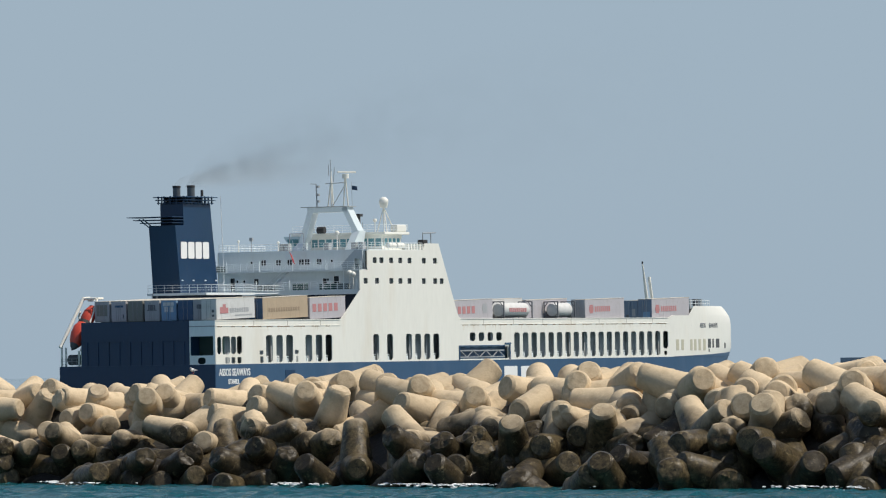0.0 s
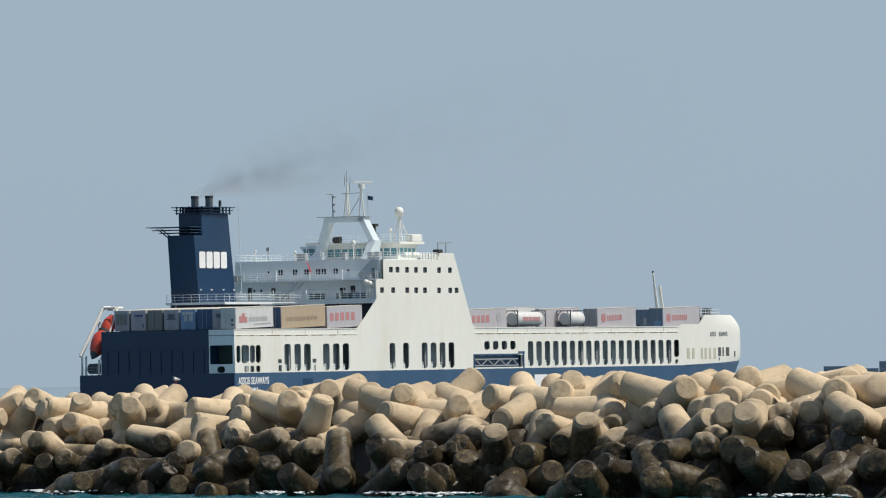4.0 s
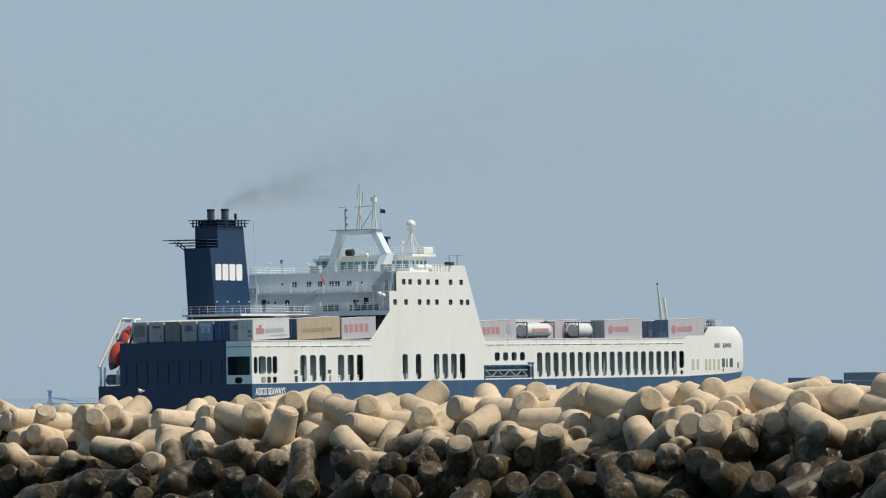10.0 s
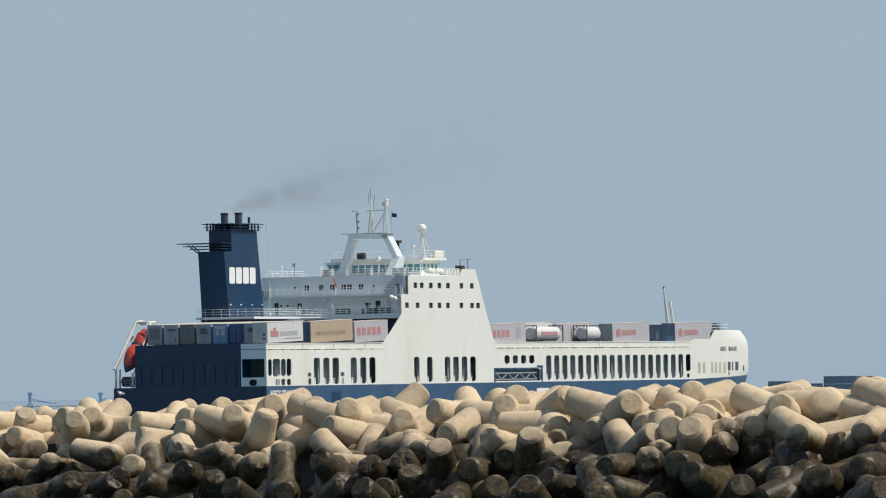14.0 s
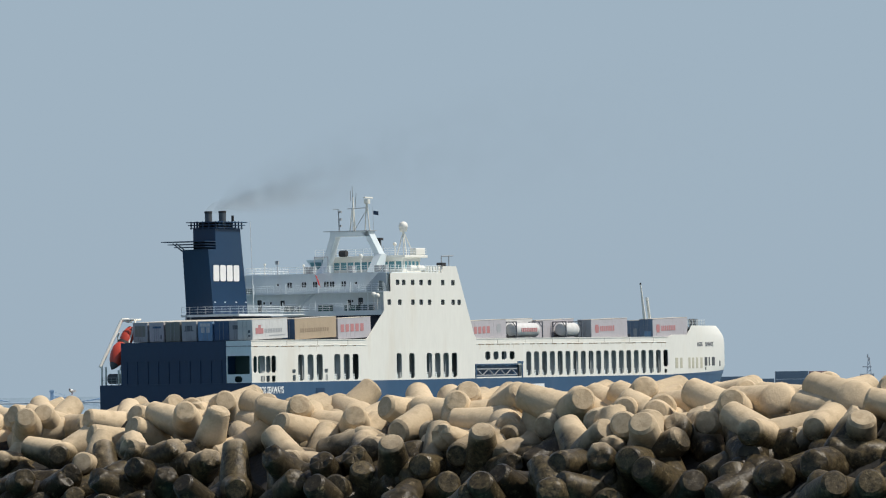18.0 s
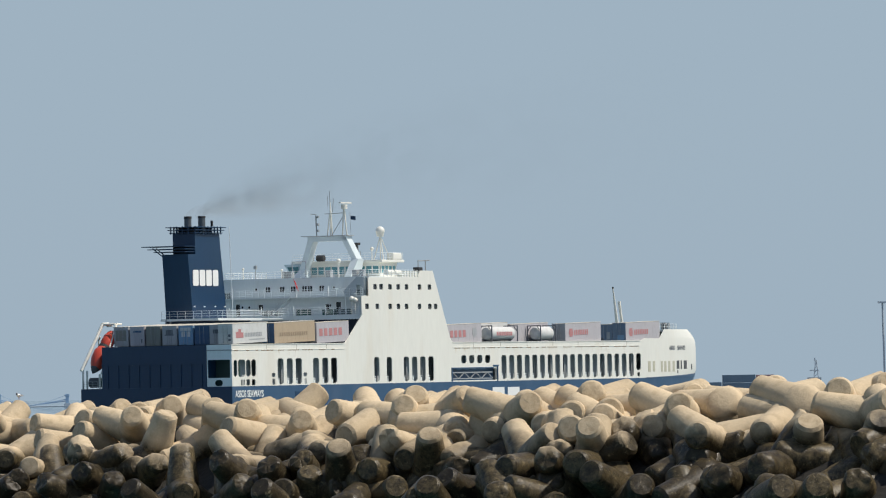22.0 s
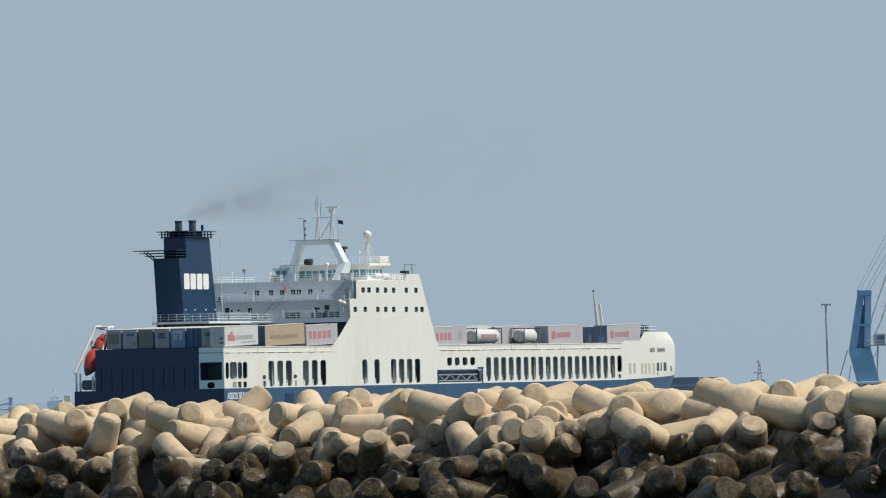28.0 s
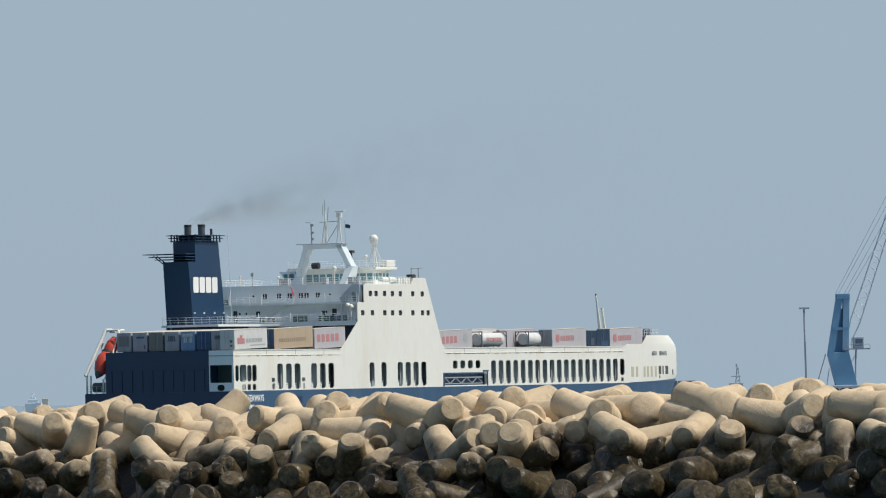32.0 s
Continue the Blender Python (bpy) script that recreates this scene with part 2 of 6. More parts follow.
for x, z in win:
    if pane0 is None:
        pane0 = part("cabin_window", pane_bm, GLASS, ship, "dark glazed square cabin window")
        pane0.matrix_basis = pose(x, -B + 0.2, z)
    else:
        again(pane0, pose(x, -B + 0.2, z))
# bulwark strip and the shadow ledge below it
RUST = mat("rust_streaks", (0.3, 0.19, 0.1), 0.8, vary=0.3, scale=1.2)
RUN = mat("faded_rust", (0.62, 0.55, 0.42), 0.8, vary=0.25, scale=1.5)
rr3 = random.Random(8)
for a, b in ((0.0, 35.5), (72.0, 141.0)):
    part("bulwark_rail", boxes((a, b, -B - 0.07, -B + 0.02, 11.14, 11.26)), WHITE, ship)
    part("ledge", boxes((a, b, -B - 0.06, -B - 0.002, 10.34, 10.42)), WHITE, ship, "thin ledge with rust streaks under the bulwark")
    x = a + 0.6
    while x < b - 4:
        w = rr3.uniform(0.6, 3.8)
        part("rust_line", boxes((x, x + w, -B - 0.012, -B - 0.002, 10.23, 10.34)), RUST, ship, "brown rust line under the ledge")
        if w > 1.4:
            for k in range(rr3.randint(1, 3)):
                c, h = x + rr3.uniform(0.1, w - 0.1), rr3.uniform(0.25, 0.9)
                bm = bmesh.new()
                bm.faces.new([bm.verts.new((c + dx, -B - 0.006, 10.27 - dz)) for dx, dz in ((-0.05, 0), (0.05, 0), (0.015, h), (-0.015, h))])
                part("rust_run", bm, RUN, ship, "faded rust run down the white plating")
        x += w + rr3.uniform(0.3, 2.6)
for x in (10.7, 20.2, 29.7, 79.2, 88.8, 98.4, 107.8, 117.2, 126.6, 135.6):
    part("bulwark_seam", boxes((x, x + 0.14, -B - 0.012, -B - 0.002, 10.44, 11.13)), SEAM, ship, "dull weld seam in the bulwark")
# port side, decks and interior
part("port_plating", boxes((12, 143, B - 0.12, B, 4.95, 11.25)), WHITE, ship)
part("weather_deck", boxes((3.0, 150, -B + 0.15, B - 0.15, 9.9, 10.1)), DECK, ship, "dark painted weather deck")
part("main_deck", boxes((0.2, 150, -B + 0.15, B - 0.15, 4.7, 4.96)), DECK, ship)
# backing walls added close behind the slots, grey to brighten them
INNER = mat("garage_grey", (0.36, 0.39, 0.4), 0.8, vary=0.2, scale=0.5)
part("stern_slot_backing", boxes((3.1, 7.9, -11.6, -11.4, 4.96, 9.9)), INNER, ship, "added grey backing behind the stern slots")
part("cargo_slot_backing", boxes((8, 150, -11.2, -11.0, 4.96, 9.9)), INNER, ship, "grey backing wall close behind the cargo deck slots")
for k in range(27):
    x = 12 + 5.1 * k
    part("stanchion", boxes((x, x + 0.35, -12.0, -11.6, 4.96, 9.9)), STEEL, ship)
# low bulwark pieces and bollards showing in the slots
fit0 = None
for x0, x1, z0, z1 in slots:
    if z0 < 5.3:
        x = x0 + 0.25
        if fit0 is None:
            bm = boxes((0, 0.4, 0, 0.4, 0, 1.0), bevel=0.08)
            box(bm, 0.7, 1.0, 0.1, 0.4, 0, 0.8, bevel=0.06)
            box(bm, -0.2, 1.3, 0.2, 0.26, 0.95, 1.05)
            fit0 = part("slot_fitting", bm, GREY_WHITE, ship, "pale deck fitting behind a slot")
            fit0.matrix_basis = pose(x, -B + 0.35, z0 - 0.2)
        else:
            again(fit0, pose(x, -B + 0.35, z0 - 0.2))
# side door recess with its truss
part("recess_back", boxes((71.5, 87.6, -B + 0.75, -B + 0.8, 5.0, 7.2)), BLUE, ship)
bm = boxes((72.2, 86.2, -B + 0.2, -B + 0.35, 6.3, 6.5), (72.2, 86.2, -B + 0.2, -B + 0.35, 5.35, 5.5))
for k in range(7):
    x = 72.4 + 2 * k
    beam(bm, (x, -B + 0.27, 5.4 if k % 2 else 6.4), (x + 2, -B + 0.27, 6.4 if k % 2 else 5.4), 0.12, 0.12, up=(0, 1, 0))
part("gangway_truss", bm, STEEL, ship, "folded lattice gangway in a blue recess")
part("recess_frame", boxes((71.4, 86.0, -B - 0.12, -B - 0.003, 7.02, 7.2), (71.4, 71.65, -B - 0.12, -B - 0.003, 5.0, 7.02), (86.0, 87.9, -B - 0.12, -B - 0.003, 7.3, 7.55), (87.45, 87.7, -B - 0.12, -B - 0.003, 5.0, 7.3)), BLUE, ship, "blue frame round the gangway recess")

# stern: navy casing over the ramps, starboard mooring station, davit side
part("ramp_casing", boxes((-0.1, 3.0, -8.7, 9.25, 4.95, 11.2)), NAVY, ship, "dark navy stern ramp casing")
for y in (-7.9, -6.1, -4.3, -2.5, -0.7, 1.1, 2.9, 4.7, 6.5, 8.3):
    part("ramp_rib", boxes((-0.22, -0.1, y - 0.12, y + 0.12, 5.0, 8.4)), NAVY, ship)
part("ramp_girder", boxes((-0.25, -0.1, -8.7, 9.25, 8.35, 8.6)), NAVY, ship)
plate("quarter_plating", [(-13.0, 4.95), (-8.75, 4.95), (-8.75, 11.2), (-13.0, 11.2)], [rounded(-12.7, -8.9, 6.25, 8.95, 0.12, 2), rounded(-11.4, -10.1, 5.02, 5.95, 0.4)], 0.12, GREY_WHITE, ship, Matrix.Rotation(radians(90), 4, "Z") @ Matrix.Translation((0, -0.02, 0)), "shaded white plating of the mooring station")
part("mooring_wall", boxes((2.6, 2.9, -12.8, -8.8, 4.96, 9.9)), DKGREEN, ship)
part("quarter_rail", boxes((-0.1, 0.0, -13.0, -8.8, 10.3, 10.45)), STEEL, ship)


# ---- superstructure ----
TEAL_GLASS = mat("bridge_glass", (0.12, 0.30, 0.34), 0.12, vary=0.2, scale=0.5)
PORTAL_PALE = mat("pale_blue_wing_paint", (0.42, 0.55, 0.6), 0.5, vary=0.06, scale=0.3)
NAVY_WALL = mat("navy_bulkhead", (0.012, 0.025, 0.06), 0.5, vary=0.15, scale=0.3)
ax0 = 44.5
upper_win = [5.1, 2.55, 0.6, -1.4, -2.4, -4.45]
plate("aft_bulkhead", [(-12.3, 10.0), (12.9, 10.0), (12.9, 21.6), (-12.3, 21.6)],
      [rounded(y - 0.42, y + 0.42, 19.45, 20.3, 0.12, 2) for y in upper_win] + [rounded(y - 0.4, y + 0.4, 16.7, 17.55, 0.12, 2) for y in (6.4,)]
      + [rounded(y - 0.2, y + 0.2, 19.75, 20.15, 0.18, 3) for y in (7.2, -6.6)] + [rounded(y - 0.2, y + 0.2, 17.0, 17.4, 0.18, 3) for y in (9.7, 8.5, -5.9)]
      + [rounded(-5.7, -5.0, 16.6, 17.4, 0.08, 2), rounded(-7.8, -6.9, 15.8, 17.7, 0.1, 2), rounded(10.1, 10.9, 15.8, 17.7, 0.1, 2)],
      0.15, GREY_WHITE, ship, Matrix.Rotation(radians(90), 4, "Z") @ Matrix.Translation((0, -ax0, 0)), "shaded grey-white aft bulkhead with windows")
part("cabin_backing", boxes((ax0 + 0.3, ax0 + 0.4, -12.2, 12.8, 15.2, 21.4)), GLASS, ship, "dark glass behind the aft windows")
bar = part("window_mullion", boxes((ax0 - 0.12, ax0 - 0.02, -0.03, 0.03, 19.45, 20.3)), GREY_WHITE, ship)
bar.matrix_basis = pose(0, upper_win[0], 0)
for y in upper_win[1:]:
    again(bar, pose(0, y, 0))
part("lower_bulkhead", boxes((44.2, 44.4, -12.85, 12.9, 10.1, 15.0)), NAVY_WALL, ship, "dark navy bulkhead under the deckhouse")
part("deckhouse_core", boxes((45.3, 64.0, -12.7, 12.8, 10.1, 21.3)), GREY_WHITE, ship)
pf = loft([[(71.2, y, 12.0), (65.6, y, 22.5)] for y in (-12.95, 12.9)])
part("deckhouse_front", pf, WHITE, ship)
part("port_house_side", boxes((44.4, 66.0, 12.88, 13.0, 11.25, 21.5)), WHITE, ship)
part("house_top", boxes((44.4, 65.8, -12.9, 12.9, 21.3, 21.55)), GREY_WHITE, ship)
# gallery decks along the aft bulkhead
for z0, z1, xa in ((15.05, 15.7, 41.9), (18.45, 18.62, 43.0)):
    part("gallery_deck", boxes((xa, ax0, -12.6, 13.0, z0, z1)), GREY_WHITE, ship)
part("gallery_fascia", boxes((41.78, 41.9, -12.6, 13.0, 14.98, 15.72)), GREY_WHITE, ship)
for z, xa in ((15.72, 41.95), (18.62, 43.05)):
    railing("gallery_railing", [(xa, -12.4, z), (xa, 12.9, z)], ship, GREY_WHITE, 1.15, 1.15, 4, 0.038)
gp = part("gallery_post", boxes((-0.05, 0.05, -0.05, 0.05, 0, 1.5)), GREY_WHITE, ship)
gp.matrix_basis = pose(42.2, -12.0, 15.72)
for k in range(14):
    for z in (15.72, 18.62):
        if k % 3 == 0 and (k or z > 16):
            again(gp, pose(42.2 if z < 16 else 43.2, -12.0 + 1.9 * k, z))
railing("top_railing", [(44.5, -12.7, 21.55), (44.5, 12.8, 21.55), (58, 12.8, 21.55)], ship, GREY_WHITE, 1.1, 1.5, 3, 0.035)
railing("top_railing", [(44.2, -12.85, 21.5), (60.8, -12.85, 21.5)], ship, GREY_WHITE, 1.1, 1.3, 3, 0.04)
# stairways on the aft bulkhead
for y0, z0, y1, z1 in ((4.0, 15.75, 0.6, 18.6), (-9.2, 18.65, -12.2, 21.5)):
    bm = bmesh.new()
    for dx in (0.0, 0.8):
        beam(bm, (43.5 + dx, y0, z0), (43.5 + dx, y1, z1), 0.1, 0.28, up=(1, 0, 0))
        beam(bm, (43.5 + dx, y0, z0 + 1.0), (43.5 + dx, y1, z1 + 1.0), 0.05, 0.05, up=(1, 0, 0))
    for k in range(12):
        t = (k + 0.5) / 12
        y, z = y0 + (y1 - y0) * t, z0 + (z1 - z0) * t
        box(bm, 43.5, 44.3, y - 0.12, y + 0.12, z - 0.03, z + 0.03)
    part("stairway", bm, GREY_WHITE, ship, "pale steel outside stairway")
# added plate; its darker grey puts the bulkhead corner's shading into paint
CORNER_GREY = mat("corner_shade_grey", (0.5, 0.54, 0.56), 0.6, vary=0.08, scale=0.4)
plate("stair_screen", [(-12.55, 18.65), (-9.3, 18.65), (-8.9, 19.35), (-11.2, 21.5), (-12.55, 21.5)], [rounded(-12.1, -11.2, 18.75, 20.2, 0.1, 2)], 0.08, CORNER_GREY, ship,
      Matrix.Rotation(radians(90), 4, "Z") @ Matrix.Translation((0, -43.3, 0)), "added plate shading the bulkhead corner beside the upper stairway")
bm = boxes((43.2, 43.28, -12.5, -9.2, 16.0, 16.05), (43.2, 43.28, -12.5, -12.4, 15.72, 18.45), (43.2, 43.28, -9.3, -9.2, 15.72, 18.45))
part("ladder_frame", bm, GREY_WHITE, ship)
# clutter on the galleries
GREEN = mat("green_paint", (0.03, 0.10, 0.09), 0.5, vary=0.15, scale=0.6)
part("locker", boxes((43.3, 44.3, -2.6, -0.5, 15.72, 16.7), bevel=0.05), GREEN, ship, "dark green deck locker")
part("locker", boxes((43.3, 44.3, -7.2, -5.1, 15.72, 16.6), bevel=0.05), GREEN, ship, "dark green deck locker")
for y, z in ((12.2, 18.65), (-10.6, 18.65), (-11.6, 18.65), (3.6, 15.75), (5.2, 15.75), (-8.3, 15.75), (-9.4, 15.75)):
    part("deck_box", boxes((43.4, 44.3, y - 0.5, y + 0.5, z, z + 0.9), bevel=0.05), DECK, ship, "dark deck box")
for y in (-10.8, -11.4):
    bm = bmesh.new()
    bmesh.ops.create_uvsphere(bm, u_segments=14, v_segments=8, radius=0.42, matrix=Matrix.Translation((42.4, y, 17.9 + 0.35 * (y + 11.4))))
    tube(bm, (42.4, y, 15.7), (42.4, y, 17.7), 0.07)
    part("searchlight", bm, WHITE, ship, "white searchlight on a post", smooth=True)
bm = bmesh.new()
beam(bm, (43.8, 0.2, 21.5), (43.1, -0.1, 22.4), 0.06, 0.06)
part("flagstaff", bm, STEEL, ship)
RED = mat("faded_red", (0.5, 0.05, 0.05), 0.7, vary=0.15, scale=1.5)
fl = loft([[(43.2 + 0.1 * math.sin(4 * u + 3 * v), -0.05 - 0.75 * u - 0.16 * v, 21.5 - 1.75 * u - 0.15 * v) for v in (0, 0.5, 1.0, 1.5, 2.0)] for u in [k / 8 for k in range(9)]])
bmesh.ops.solidify(fl, geom=fl.faces[:], thickness=0.03)
part("ensign", fl, RED, ship, "drooping red ensign", smooth=True)

# wheelhouse and everything on the top deck
part("wheelhouse_lower", boxes((59.0, 65.0, -7.0, 7.8, 21.55, 22.3)), WHITE, ship)
part("wheelhouse_glazing", boxes((59.15, 64.8, -6.9, 7.7, 22.3, 23.45)), TEAL_GLASS, ship, "blue-green wheelhouse windows")
part("wheelhouse_upper", boxes((59.0, 65.0, -7.0, 7.8, 23.45, 24.0)), WHITE, ship)
bm = boxes((58.6, 66.2, -7.7, 8.6, 24.0, 24.4), bevel=0.08)
part("wheelhouse_roof", bm, WHITE, ship)
m0 = None
for k in range(13):
    y = -6.9 + 1.22 * k
    if m0 is None:
        m0 = part("window_post", boxes((-0.09, 0.09, -0.09, 0.09, 22.3, 23.45)), WHITE, ship)
        m0.matrix_basis = pose(59.1, y, 0)
    else:
        again(m0, pose(59.1, y, 0))
for k in range(5):
    again(m0, pose(59.6 + 1.25 * k, -6.95, 0))
railing("roof_railing", [(66.0, -7.5, 24.4), (58.7, -7.5, 24.4), (58.7, 8.3, 24.4)], ship, GREY_WHITE, 1.1, 1.4, 3, 0.035)
part("roof_house", boxes((62.4, 65.4, -7.7, -6.5, 24.38, 25.5), bevel=0.2), WHITE, ship, "white box house on the wheelhouse roof")
bm = bmesh.new()
bmesh.ops.create_uvsphere(bm, u_segments=24, v_segments=16, radius=0.72, matrix=Matrix.Translation((62.5, -5.4, 29.0)))
tube(bm, (62.5, -5.4, 28.1), (62.5, -5.4, 28.6), 0.5, 0.68, seg=20)
radome = part("radome", bm, WHITE, ship, "white satellite radome ball", smooth=True)
part("radome_mast", tubes(0.09, ((62.5, -5.4, 28.2), (61.8, -4.6, 24.4)), ((62.5, -5.4, 28.2), (61.8, -6.3, 24.4)), ((62.5, -5.4, 28.2), (63.6, -6.1, 25.5)), ((62.5, -5.4, 28.2), (62.5, -5.4, 24.4))), WHITE, ship)
bm = tubes(0.08, ((61.5, -4.4, 24.4), (61.5, -4.4, 26.0)))
bmesh.ops.create_uvsphere(bm, u_segments=12, v_segments=8, radius=0.3, matrix=Matrix.Translation((61.5, -4.4, 26.2)))
part("small_dome", bm, WHITE, ship, "small white antenna dome", smooth=True)
bm = tubes(0.32, ((60, -2.35, 24.3), (60, -2.35, 26.9)), seg=14)
box(bm, 59.5, 60.5, -2.9, -1.8, 26.8, 27.2)
part("galley_exhaust", bm, BLACK, ship, "black exhaust pipe")
for p, h in (((58.5, -3.6, 24.3), 2.4), ((58.6, -3.9, 24.3), 1.6), ((59.5, 5.0, 24.3), 1.3)):
    part("antenna", tubes(0.05, (p, (p[0], p[1], p[2] + h))), STEEL, ship)
part("winch_drum", tubes(0.5, ((58.0, 3.5, 24.85), (58.0, 2.3, 24.85)), seg=16), BLACK, ship)

# flared bridge wing on the port quarter of the wheelhouse
bm = loft([[(58.7, 7.0, 21.6), (58.7, 8.2, 21.6), (63.5, 8.2, 21.6), (63.5, 7.0, 21.6)], [(58.5, 7.0, 24.0), (58.5, 9.9, 24.0), (64.0, 9.9, 24.0), (64.0, 7.0, 24.0)]], close=True, caps=True)
wing = part("bridge_wing", bm, PORTAL_PALE, ship, "flared pale blue bridge wing")
bm = bmesh.new()
for y0, y1 in ((7.2, 8.2), (8.35, 9.1)):
    vs = [bm.verts.new(p) for p in ((58.56, y0, 22.5), (58.56, y1 - 0.25, 22.5), (58.48, y1 + 0.1, 23.6), (58.48, y0, 23.6))]
    bm.faces.new(vs)
bmesh.ops.solidify(bm, geom=bm.faces[:], thickness=0.05)
part("wing_window", bm, TEAL_GLASS, wing, "blue-green wing windows")
# rack of white canisters and lockers before the wheelhouse
for k in range(7):
    part("liferaft_cradle", boxes((56.5 + 0.9 * k, 57.0 + 0.9 * k, -12.3, -11.9, 21.55, 22.5), bevel=0.05), WHITE, ship, "white sloping life raft cradle")
bm = tubes(0.07, ((46.2, 8.2, 21.5), (46.2, 8.2, 23.7)))
box(bm, 46.05, 46.35, 7.95, 8.45, 23.2, 23.75)
part("signal_post", bm, STEEL, ship, "grey post with a lamp box")
BROWN = mat("rusty_brown", (0.2, 0.11, 0.08), 0.7, vary=0.2, scale=1.0)
bm = boxes((46.5, 47.6, 2.5, 3.5, 21.55, 22.25), bevel=0.1)
tube(bm, (47.0, 2.3, 22.4), (47.0, 3.7, 22.4), 0.3, seg=14)
part("deck_winch", bm, BROWN, ship, "rust-brown deck winch")

# portal mast
PORTAL = mat("pale_grey_mast_paint", (0.58, 0.65, 0.67), 0.5, vary=0.06, scale=0.3)
bm = bmesh.new()
beam(bm, (57, 5.75, 21.6), (57, 3.5, 28.2), 0.95, 1.7, up=(1, 0, 0))
part("portal_leg", bm, PORTAL, ship, "raked white portal mast leg")
bm = beam(bmesh.new(), (57, -2.1, 28.2), (57, -4.2, 24.3), 0.85, 1.8, up=(1, 0, 0))
part("portal_leg", bm, PORTAL, ship, "raked white portal mast leg")
bm = loft([[(56.1, -4.85, 24.6), (56.1, -3.6, 24.6), (57.9, -3.6, 24.6), (57.9, -4.85, 24.6)], [(54.2, -4.3, 21.6), (54.2, -3.2, 21.6), (57.8, -3.2, 21.6), (57.8, -4.3, 21.6)]], close=True, caps=True)
part("portal_foot", bm, PORTAL, ship)
bm = loft([[(56.1, 5.8, 23.0), (56.1, 4.75, 23.0), (57.9, 4.75, 23.0), (57.9, 5.8, 23.0)], [(54.0, 6.1, 21.6), (54.0, 4.5, 21.6), (57.8, 4.5, 21.6), (57.8, 6.1, 21.6)]], close=True, caps=True)
part("portal_foot", bm, PORTAL, ship)
part("portal_beam", boxes((56.1, 57.9, -2.8, 4.2, 27.45, 28.25), bevel=0.06), PORTAL, ship, "white crossbeam of the portal mast")
part("portal_platform", boxes((55.9, 58.1, -3.1, 5.3, 28.25, 28.35)), STEEL, ship)
part("mast", tubes(0.11, ((57, 0.5, 28.3), (57, 0.5, 33.6)), ((57, 1.1, 28.3), (57, 0.6, 32.0)), ((57.6, 0.5, 28.3), (57.1, 0.5, 33.0)), seg=8), WHITE, ship, "slim white signal mast")
bm = tubes(0.06, ((57, 1.5, 31.8), (57, -2.2, 31.9)), ((57, 4.1, 31.85), (57, 3.0, 31.75)), ((57, 0.3, 28.4), (57, -1.8, 31.4)), ((57, 0.5, 33.4), (57, 0.6, 35.4)), ((57, 0.9, 33.0), (57, 0.9, 34.6)), ((57, 0.1, 32.0), (57, -0.1, 34.2)))
part("mast_stays", bm, STEEL, ship)
bm = tubes(0.13, ((57, -1.6, 28.3), (57, -1.9, 32.8)), ((57, -2.4, 28.3), (57, -2.0, 32.6)))
tube(bm, (57, -2.0, 32.5), (57, -2.0, 33.2), 0.5, seg=12)
part("radar_mast", bm, WHITE, ship, "white radar mast", smooth=True)
radar = part("radar_scanner", boxes((-0.18, 0.18, -1.55, 1.55, -0.12, 0.12), bevel=0.04), WHITE, ship, "white rotating radar scanner bar")
radar.matrix_basis = pose(57, -2.2, 33.45)
bm = tubes(0.12, ((57, 3.0, 28.3), (57, 3.1, 31.6)))
for z in (31.2, 30.0, 29.0):
    box(bm, 56.8, 57.2, 2.6, 2.9, z, z + 0.35)
part("light_mast", bm, STEEL, ship, "grey navigation light mast")
fl = loft([[(57 + 0.08 * math.sin(5 * u), -3.1 - 0.95 * u, 31.4 - 0.15 * u), (57 + 0.08 * math.sin(5 * u), -3.1 - 0.95 * u, 30.8 - 0.15 * u)] for u in [k / 6 for k in range(7)]])
bmesh.ops.solidify(fl, geom=fl.faces[:], thickness=0.03)
part("signal_flag", fl, NAVY, ship, "small dark signal flag")
part("halyard", tubes(0.03, ((57, -3.0, 32.0), (57, -3.1, 28.4))), STEEL, ship)
for y, r, z in ((10.3, 0.2, 23.2), (3.4, 0.22, 22.9), (-6.7, 0.36, 24.1)):
    bm = tubes(0.09, ((46, y, 21.5), (46, y, z - 0.1)))
    bmesh.ops.create_uvsphere(bm, u_segments=12, v_segments=8, radius=r, matrix=Matrix.Translation((46, y, z)))
    part("deck_lamp", bm, WHITE, ship, "white round deck lamp on a post", smooth=True)
for y in (3.2, 2.3, -10.4, -9.2, -4.6):
    part("deck_vent", boxes((46.4, 47.4, y - 0.4, y + 0.4, 21.5, 22.7), bevel=0.1), STEEL, ship, "grey deck ventilator")
part("davit_frame", tubes(0.07, ((48, 0.2, 21.5), (48, 0.2, 24.2)), ((48, 0.2, 24.2), (48, 2.6, 24.2)), ((48, 2.6, 24.2), (48, 2.6, 21.5))), STEEL, ship)
part("davit_frame", tubes(0.09, ((62, -12.3, 22.5), (62, -12.3, 24.1)), ((62, -12.3, 24.1), (66.0, -12.3, 24.2)), ((64.5, -12.3, 22.5), (64.5, -12.3, 24.1))), STEEL, ship)
part("wing_console", boxes((61.6, 63.0, -12.6, -11.6, 22.5, 23.1), bevel=0.08), BLACK, ship)
for x in (52.0, 54.5):
    bm = tubes(0.42, ((x, -11.9, 22.2), (x + 2.0, -11.9, 22.2)), seg=16)
    part("life_raft", bm, WHITE, ship, "white life raft canister", smooth=True)

